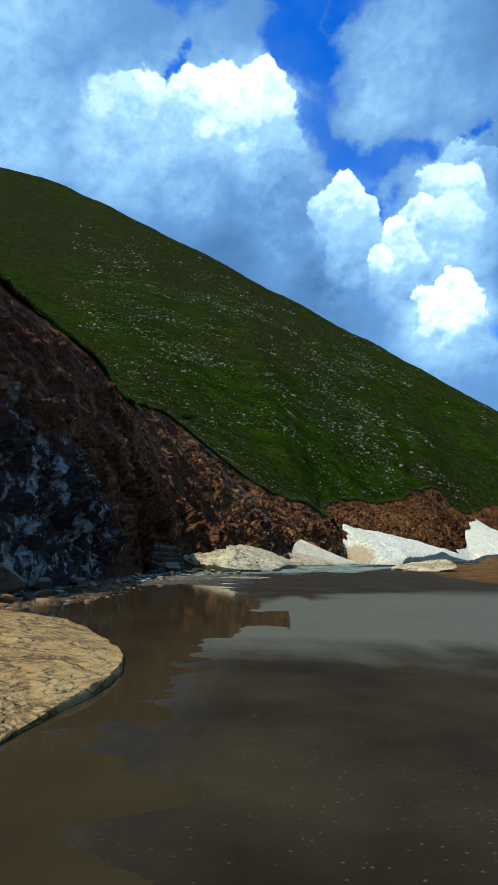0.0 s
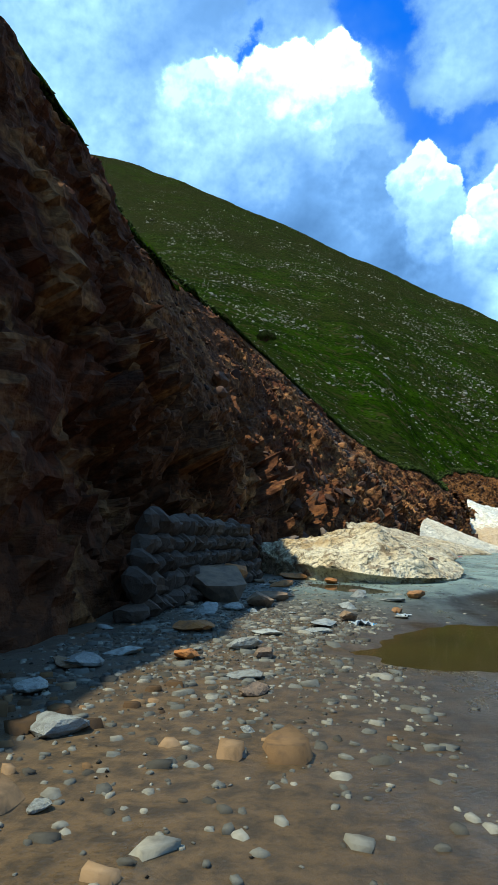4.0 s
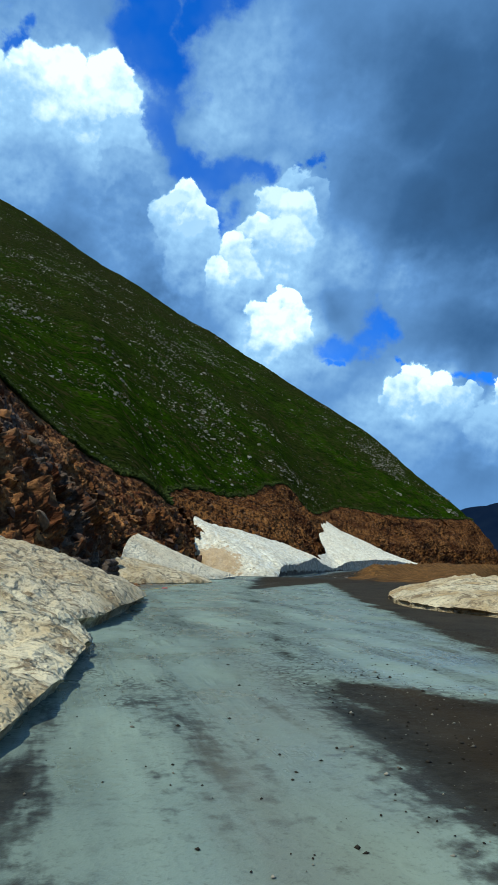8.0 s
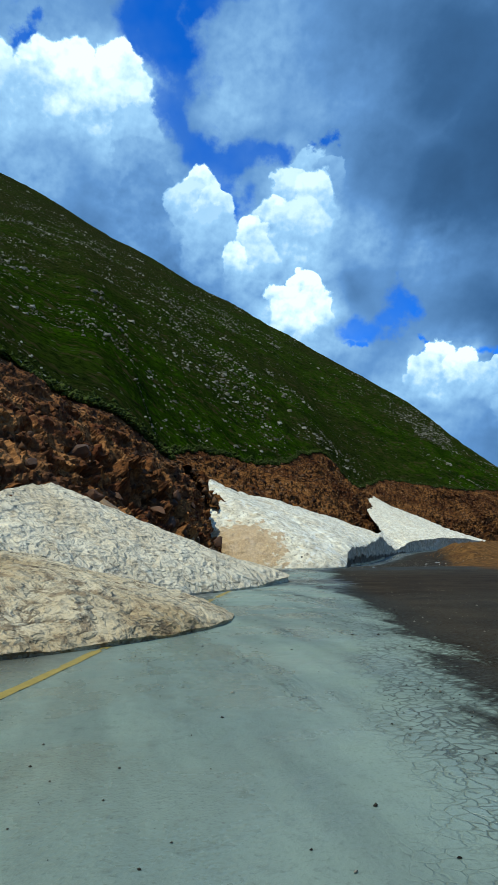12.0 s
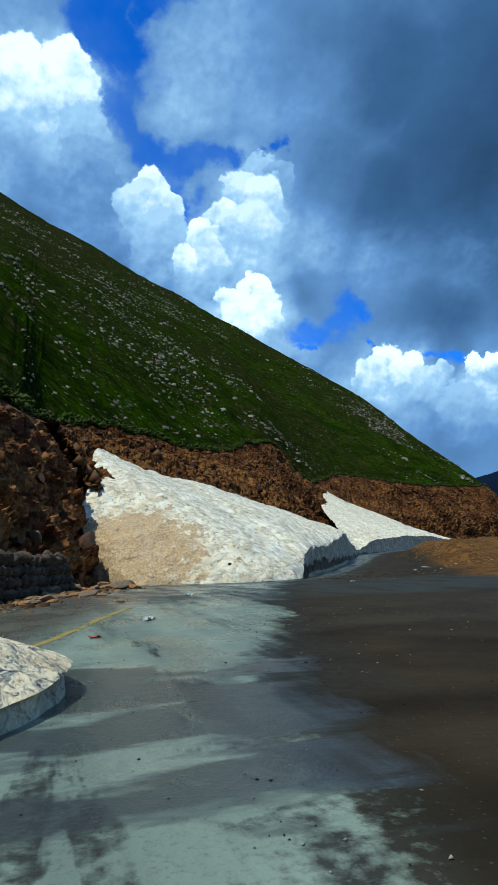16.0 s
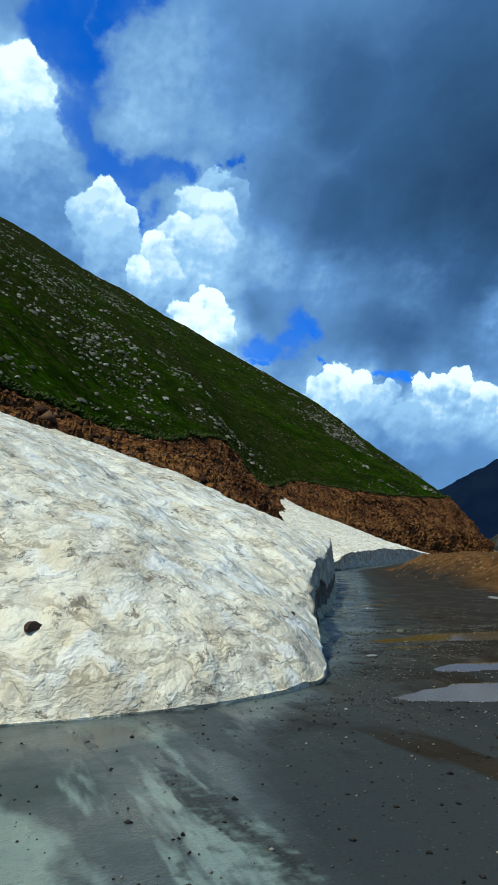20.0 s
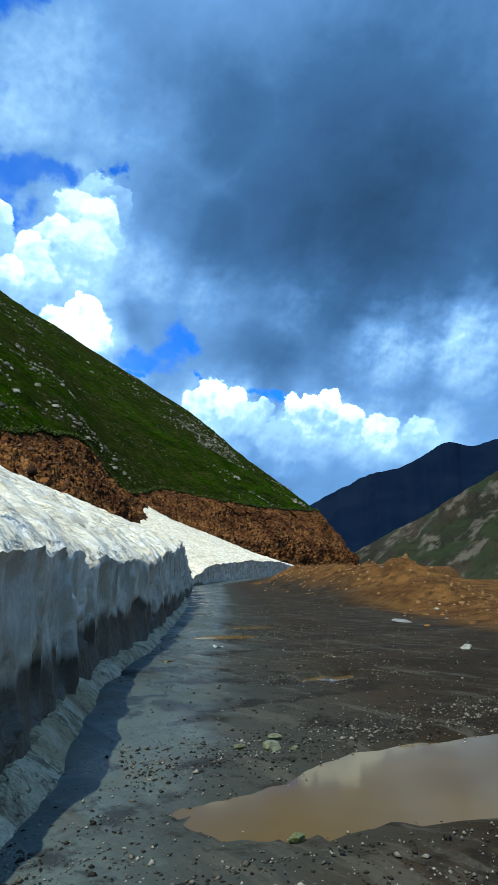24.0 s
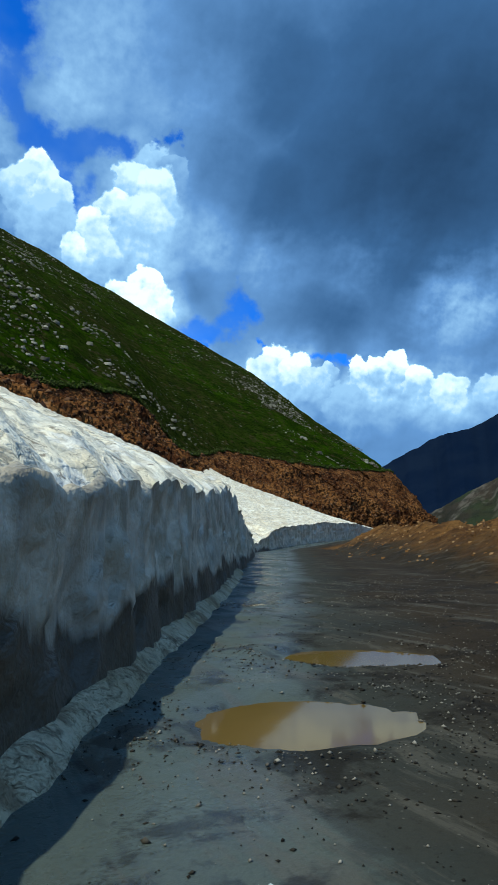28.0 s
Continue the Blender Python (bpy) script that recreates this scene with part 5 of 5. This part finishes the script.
# grit: along the foot, over the crown, round the potholes
xs, ys = [], []
y = rng.uniform(-32, 14, 2600)
xs.append(foot_x(y) + 0.2 + np.abs(rng.normal(size=len(y))) * np.interp(y, (-30, -5, 5, 14), (0.8, 1.4, 2.0, 2.2))), ys.append(y)
y = rng.uniform(40, 110, 1800)
xs.append(foot_x(y) + 0.2 + np.abs(rng.normal(size=len(y))) * 1.0), ys.append(y)
y = rng.uniform(2, 100, 2600)
xs.append(line_x(y) + 6.3 + rng.normal(size=len(y)) * np.interp(y, (2, 20, 60, 100), (2.2, 1.6, 1.1, 2.2))), ys.append(y)
y = rng.uniform(4, 22, 1100)
xs.append(np.interp(y, (4, 22), (5.6, 10.8)) + rng.normal(size=len(y)) * 0.7), ys.append(y)
y = rng.uniform(100, 140, 12000)
xs.append(line_x(y) + 6.5 + rng.normal(size=len(y)) * 2.7), ys.append(y)
for cx, cy, a, b, turn, depth in HOLLOWS[2:]:
    n = int(700 * (a + b))
    th, r = rng.uniform(-1.2, 3.6, n), 1.2 + np.abs(rng.normal(size=n)) * 0.7
    t = radians(turn)
    xs.append(cx + r * a * np.cos(th) * math.sin(t) + (r * b + 0.1) * np.sin(th) * math.cos(t))
    ys.append(cy + r * a * np.cos(th) * math.cos(t) - (r * b + 0.1) * np.sin(th) * math.sin(t))
y = rng.normal(size=4000) * 0.5
along = rng.uniform(-3.2, 3.6, 4000)
xs.append(44.2 + along * 0.95 + y * 0.3), ys.append(113.75 - along * 0.12 + y)
x, y = rng.uniform(37.2, 47.0, 14000), rng.uniform(104.6, 114.0, 14000)
keep = (hollow_depth(x[None], y[None])[0] <= 0) & (fbm(np.stack([x, y, 0 * x], 1), 0.45, 3, 71) + rng.uniform(-0.4, 0.4, len(x)) > 0.12) & (x - line_x(y) > 3.0)
xs.append(x[keep]), ys.append(y[keep])
x, y = rng.uniform(4, 36, 26000), rng.uniform(24, 104, 26000)
keep = (np.abs(x - line_x(y) - 4.5) < 4.4) & (fbm(np.stack([x, y, 0 * x], 1), 0.5, 3, 73) + rng.uniform(-0.6, 0.4, len(x)) > 0.22)
xs.append(x[keep]), ys.append(y[keep])
xs, ys = np.concatenate(xs), np.concatenate(ys)
scatter("gravel", on_ground(xs, ys), np.clip(rng.lognormal(-3.75, 0.5, len(xs)), 0.012, 0.08), GRIT, "loose wet gravel and grit strewn over the road", 5)

# paler pebbles where the slope has spilled onto the road
y = np.concatenate([rng.uniform(-9, 13, 1500), rng.normal(1.0, 3.2, 3600)])
x = foot_x(y) + 0.3 + np.concatenate([np.abs(rng.normal(size=1500)) * np.interp(y[:1500], (-9, -4, 8, 13), (0.9, 1.9, 2.6, 2.0)), rng.uniform(0.4, 4.3, 3600)])
keep = hollow_depth(x[None], y[None])[0] <= 0.02
x, y = x[keep], y[keep]
PEBBLE = make_loose("pebble", (0.07, 0.06, 0.045), (0.15, 0.145, 0.12), (0.33, 0.30, 0.23))
scatter("pebbles", on_ground(x, y), np.clip(rng.lognormal(-2.85, 0.6, len(y)), 0.02, 0.28), PEBBLE, "pale wet pebbles spilled from the slope onto the road", 25, 0.32, True)
y = rng.uniform(119, 200, 1600)
b = smooth_rows(BERM, np.interp(y, [r[1] for r in BERM], np.linspace(0, 1, len(BERM))))
x = b[:, 0] + rng.normal(size=len(y)) * 2.2
scatter("berm_rubble", on_ground(x, y), np.clip(rng.lognormal(-1.9, 0.5, len(y)), 0.05, 0.34), make_loose("soil_clod", (0.07, 0.036, 0.015), (0.20, 0.10, 0.036), (0.34, 0.21, 0.10)), "clods and stones on the ochre soil berm", 26, 0.7, True)

# the smaller rubble along the foot of the rock face
y = np.concatenate([rng.uniform(-36, -2, 900), rng.uniform(42, 58, 420), rng.uniform(86, 110, 900)])
x = foot_x(y) + np.interp(y, (-2, 42), (0.3, 0.9)) + np.abs(rng.normal(size=len(y))) * np.interp(y, (-36, -5, 42, 86, 110), (0.8, 1.1, 0.8, 0.9, 1.1))
scatter("foot_rubble", on_ground(x, y), np.clip(rng.lognormal(-1.9, 0.6, len(y)), 0.06, 0.6), make_loose("foot_stone", (0.055, 0.034, 0.020), (0.17, 0.095, 0.042), (0.34, 0.22, 0.12)), "broken brown and orange rubble along the foot of the rock face", 27, 0.5, True)

# stones on the grass
u, v = rng.uniform(0.05, 1.0, 70000), 0.012 + rng.uniform(0.0, 1.0, 70000) ** 1.05 * 0.98
gu, gv = np.linspace(0, 1, 421), np.linspace(0, 1, 201)
hill = hill_point(gu, gv)
iu, iv = u * 420, v * 200
ku, kv = np.minimum(iu.astype(int), 419), np.minimum(iv.astype(int), 199)
fu, fv = (iu - ku)[:, None], (iv - kv)[:, None]
pts = (hill[ku, kv] * (1 - fu) + hill[ku + 1, kv] * fu) * (1 - fv) + (hill[ku, kv + 1] * (1 - fu) + hill[ku + 1, kv + 1] * fu) * fv
keep = np.interp(v, (0.55, 1.0), (0.0, -0.35)) + fbm(pts, 0.02, 3, 61) + fbm(pts, 0.09, 3, 63) * 0.8 + rng.uniform(-0.5, 0.5, len(pts)) > 0.36
pts = pts[keep]
scatter("hill_stones", pts + (0, 0, 0.12), np.clip(rng.lognormal(-0.5, 0.6, len(pts)), 0.2, 2.4) * np.interp(pts[:, 1], (120, 260), (0.35, 1.05)), HILL_STONE, "pale stones scattered over the grass hillside", 6, 0.5, True)


# ---------------------------------------------------------------- turf hanging over the top of the cut bank
def make_turf():
    r = np.random.default_rng(8)
    n = 13000
    u = r.uniform(0.03, 1.0, n) ** 1.3
    t, back = top_line(u), smooth_rows(CREST, u)
    d = back - t
    d = d / np.linalg.norm(d, axis=1, keepdims=True)
    p = t + d * (np.abs(r.normal(size=n)) * 1.2 - 0.4)[:, None] * np.interp(u, (0.2, 0.4), (0.35, 1.0))[:, None] + r.normal(size=(n, 3)) * (0.3, 0.3, 0.08) * np.interp(u, (0.2, 0.4), (0.3, 1.0))[:, None]
    return scatter("turf", p, np.clip(r.lognormal(-1.4, 0.45, n), 0.1, 0.6) * np.interp(u, (0, 0.35, 0.6), (0.6, 1.0, 2.0)), TURF, "dark ragged turf hanging over the top of the cut bank", 9, 0.9)


tagged(make_turf(), category="turf")


# ---------------------------------------------------------------- boulders bedded in the rock face, and rubble in the far bank
stones = [rock_mesh("boulder", 300 + k, *shape, mat) for k, (shape, mat) in enumerate((((1, 0.8, 0.7), DARK_STONE), ((1.2, 0.7, 0.45), DARK_STONE), ((1, 1, 0.8), BROWN_STONE), ((1.3, 0.8, 0.4), BROWN_STONE),
                                                                                     ((1, 0.9, 0.6), ORANGE_STONE), ((1.1, 0.7, 0.5), DARK_STONE)))]
for _ in range(290):
    i = int(rng.integers(375, FACE.shape[0] - 9))
    j = int((rng.random() ** 2.6) * FACE.shape[1] * 0.6) + 2
    ob = new("boulder", stones[int(rng.choice(6, p=(0.34, 0.28, 0.06, 0.06, 0.05, 0.21)))])
    size = float(np.clip(rng.lognormal(-0.55, 0.5), 0.25, 1.7))
    ob.matrix_world = pose(*FACE[i, j], rng.uniform(-35, 35), rng.uniform(10, 60), rng.uniform(0, 360)) @ Matrix.Diagonal((size, size, size, 1))
    ob.parent = rock_face
pick = rng.integers(0, BANK.shape[0] * BANK.shape[1], 3000)
places = BANK.reshape(-1, 3)[pick]
RUBBLE = make_loose("rubble", (0.030, 0.015, 0.009), (0.085, 0.038, 0.018), (0.20, 0.105, 0.05))
scatter("bank_rubble", places, np.clip(rng.lognormal(-0.3, 0.5, len(places)), 0.3, 2.2), RUBBLE, "loose red-brown rubble bedded in the cut bank", 15, 0.8)
pick = rng.integers(300 * FACE.shape[1], FACE.shape[0] * FACE.shape[1], 2600)
places = FACE.reshape(-1, 3)[pick]
scatter("face_rubble", places, np.clip(rng.lognormal(-1.3, 0.5, len(places)), 0.1, 0.8), RUBBLE, "small broken rock lodged on the rock face", 16, 0.8)


# ---------------------------------------------------------------- dry-stone retaining wall at the foot of the rock face
def make_wall_stretch(y0, y1, height, seed):
    """Courses of rough stones along the foot; each stone is a part of the wall."""
    r = np.random.default_rng(seed)
    wall = new("retaining_wall")
    wall.location = (float(foot_x(y0)), y0, float(road_z(y0)))
    forms = [rock_mesh("wall_block", 700 + k, 1.0, 0.75, 0.7, WALL_STONE, 12) for k in range(4)]
    z = 0.0
    while z < height:
        step = r.uniform(0.34, 0.44)
        y = y0 + r.uniform(0, 0.3)
        while y < y1:
            w = r.uniform(0.36, 0.60)
            taper = min(1.0, (y - y0) / 1.5 + 0.3, (y1 - y) / 1.5 + 0.3)
            if z < height * taper:
                ob = new("block", forms[int(r.integers(4))])
                x = float(foot_x(y)) + 0.55 - z * 0.10 + r.uniform(-0.05, 0.05)
                ob.matrix_world = pose(x, y, float(road_z(y)) + z - 0.02, r.uniform(-5, 5), r.uniform(-5, 5), 70 + r.uniform(-8, 8)) @ Matrix.Diagonal((w * r.uniform(0.85, 1.05), 0.6, step * r.uniform(1.3, 1.9), 1))
                m = ob.matrix_world.copy()
                ob.parent = wall
                ob.matrix_parent_inverse = Matrix.Translation(-wall.location)
                ob.matrix_basis = m
            y += w * 0.8
        z += step
    return tagged(wall, "low dark dry-stone retaining wall under the rock face", "wall", "retaining walls", kind="structure")


make_wall_stretch(87.5, 103.5, 1.5, 1)
make_wall_stretch(43.5, 48.8, 1.4, 2)
make_wall_stretch(53.0, 58.0, 1.3, 5)
make_wall_stretch(2.0, 13.0, 1.5, 3)


# ---------------------------------------------------------------- paint on the asphalt
def paint_strip(name, rows, width, mat, label, seed, holes=0.35):
    """A worn painted line: small quads along the rows, some flaked away."""
    bm = bmesh.new()
    length = sum(math.dist(a, b) for a, b in zip(rows, rows[1:]))
    n = int(length / 0.09)
    u = np.linspace(0, 1, n)
    p = smooth_rows(rows, u)
    d = np.gradient(p, axis=0)
    d = d / np.linalg.norm(d, axis=1, keepdims=True)
    side = np.stack([d[:, 1], -d[:, 0]], 1)
    wear = fbm(np.stack([p[:, 0], p[:, 1], 0 * u], 1), 1.1, 4, seed)
    cols = 4
    grid = p[:, None, :] + side[:, None, :] * ((np.arange(cols + 1) / cols - 0.5) * width)[None, :, None]
    z = ground_z(grid[..., 0], grid[..., 1]) + 0.006
    for k in range(n - 1):
        for c in range(cols):
            if wear[k] + noise.noise(Vector((k * 0.31, c * 0.9, seed))) * 0.6 > 1 - 2 * holes:
                continue
            quad = []
            for kk, cc in ((k, c), (k, c + 1), (k + 1, c + 1), (k + 1, c)):
                quad.append(bm.verts.new((*grid[kk, cc], z[kk, cc])))
            bm.faces.new(quad)
    bmesh.ops.remove_doubles(bm, verts=bm.verts, dist=0.001)
    bmesh.ops.recalc_face_normals(bm, faces=bm.faces)
    return tagged(part(name, bm, mat), label, "road marking", "road markings", kind="structure")


paint_strip("edge_line", [(line_x(y), y) for y in np.arange(41.0, 66.0, 2.0)], 0.16, YELLOW, "worn yellow edge line on silted asphalt", 4, 0.42)
paint_strip("edge_line", [(line_x(y), y) for y in np.arange(66.5, 91.0, 2.0)], 0.17, YELLOW, "worn yellow edge line on silted asphalt", 7, 0.34)


# ---------------------------------------------------------------- scraps, a bush, stones on the snow
def make_scrap(x, y, size, mat, label, seed, turn=0.0, name="scrap"):
    """A crumpled sheet of litter."""
    bm = bmesh.new()
    bmesh.ops.create_grid(bm, x_segments=12, y_segments=10, size=0.5)
    for v in bm.verts:
        k = noise.noise(Vector((v.co.x * 3, v.co.y * 3, seed)))
        v.co = Vector((v.co.x * (1 + 0.3 * k), v.co.y * 0.7 * (1 - 0.4 * k), 0.11 + 0.18 * k + 0.14 * noise.noise(Vector((v.co.x * 7, v.co.y * 7, seed + 4)))))
        v.co.x += 0.12 * noise.noise(Vector((v.co.y * 6, v.co.x * 6, seed + 9)))
    geo = bmesh.ops.solidify(bm, geom=bm.faces[:], thickness=0.02)
    ob = part(name, bm, mat)
    ob.matrix_world = pose(x, y, ground_at(x, y) + 0.002, 0, 0, turn) @ Matrix.Diagonal((size, size, size, 1))
    return tagged(ob, label, "litter", "litter on the road")


PINK, RED, WHITE_BAG, BLUE_BAG, STRAW = (make_plain(n, c, 0.45) for n, c in (("pink_plastic", (0.75, 0.16, 0.17)), ("red_plastic", (0.62, 0.09, 0.05)), ("white_plastic", (0.44, 0.48, 0.47)),
                                                                           ("blue_plastic", (0.12, 0.42, 0.75)), ("yellow_moss", (0.17, 0.15, 0.05))))
make_scrap(11.47, 50.56, 0.3, PINK, "pink plastic scrap lying on silt", 1, 20)
make_scrap(9.49, 52.2, 0.34, RED, "red plastic scrap among fallen rocks", 2, 70)
make_scrap(10.2, 55.2, 0.2, PINK, "small pink plastic scrap among fallen rocks", 12, 10)
make_scrap(23.7, 84.3, 0.2, RED, "small red scrap beside the yellow line", 3, 10)
make_scrap(27.55, 94.6, 0.34, WHITE_BAG, "crumpled white plastic bag on wet asphalt", 4, 10)
make_scrap(25.0, 86.8, 0.36, WHITE_BAG, "torn white plastic on silt", 5, 60)
make_scrap(1.07, 2.55, 0.34, WHITE_BAG, "crushed clear plastic bottle in wet gravel", 6, 30)
make_scrap(1.3, 2.6, 0.14, BLUE_BAG, "small blue plastic label in wet gravel", 7, 100)
make_scrap(1.9, 4.25, 0.24, WHITE_BAG, "crumpled clear plastic bag on mud", 8, 45)
make_scrap(47.3, 122.9, 0.22, WHITE_BAG, "torn white scrap on the wet road", 9, 120)
make_scrap(44.9, 120.9, 0.18, STRAW, "wisp of yellow straw on the wet road", 10, 30)
make_scrap(36.6, 100.3, 0.3, WHITE_BAG, "flat white scrap on dark asphalt", 13, 60)
MOSS = make_stone("mossy_stone", (0.12, 0.14, 0.035), (0.24, 0.24, 0.16), True)
moss_mesh = [rock_mesh("mossy", 800 + k, 1, 0.75, 0.45, MOSS) for k in range(2)]
for x, y, size in ((42.65, 113.95, 0.2), (42.4, 114.15, 0.11), (41.5, 112.05, 0.12), (42.9, 114.25, 0.14), (42.75, 113.7, 0.08)):
    ob = new("rock", moss_mesh[int(rng.integers(2))])
    ob.matrix_world = pose(x, y, ground_at(x, y), 0, 0, rng.uniform(0, 360)) @ Matrix.Diagonal((size, size, size, 1))
    tagged(ob, "yellow-green mossy stone in wet gravel", "rock", "fallen rocks")
for x, y, z, size in ((32.66, 107.64, 0.77, 0.23), (37.24, 109.47, 0.64, 0.14), (12.0, 60.2, 0.5, 0.3), (4.0, 15.2, 0.75, 0.2)):
    ob = new("rock", stones[0])
    ob.matrix_world = pose(x, y, z - 0.05, 0, 0, rng.uniform(0, 360)) @ Matrix.Diagonal((size, size, size * 0.8, 1))
    tagged(ob, "small dark stone melted into the snow", "rock", "stones on the snow")


def make_bush(x, y, z, size):
    """A dwarf shrub: bent stems and many small leaves."""
    r = np.random.default_rng(3)
    bush = new("bush")
    bush.location = (x, y, z)
    bm = bmesh.new()
    for _ in range(9):
        d = Vector((r.normal() * 0.6, r.normal() * 0.6, 0.7)).normalized()
        a = Vector((0, 0, -0.3))
        for k in range(4):
            b = a + d * size * 0.16
            d = (d + Vector(r.normal(size=3)) * 0.25).normalized()
            w = 0.05 * (1 - k / 5)
            e = d.orthogonal().normalized() * w
            f = d.cross(e)
            va, vb = [bm.verts.new(a + e), bm.verts.new(a + f), bm.verts.new(a - e)], [bm.verts.new(b + e * 0.8), bm.verts.new(b + f * 0.8), bm.verts.new(b - e * 0.8)]
            for i in range(3):
                bm.faces.new((va[i], va[i - 1], vb[i - 1], vb[i]))
            a = b
    part("stem", bm, DARK_STONE, bush)
    bm = bmesh.new()
    for _ in range(1500):
        c = Vector(r.normal(size=3)).normalized() * size * 0.5 * r.random() ** 0.4
        c.z = abs(c.z) * 0.8
        a, b = Vector(r.normal(size=3)).normalized() * 0.09, Vector(r.normal(size=3)).normalized() * 0.06
        bm.faces.new([bm.verts.new(c + a), bm.verts.new(c + b), bm.verts.new(c - a), bm.verts.new(c - b)])
    part("leaves", bm, TURF, bush)
    return tagged(bush, "dark dwarf bush on the brink of the rock face", "bush")


make_bush(-5.76, 50.14, 20.1, 2.0)
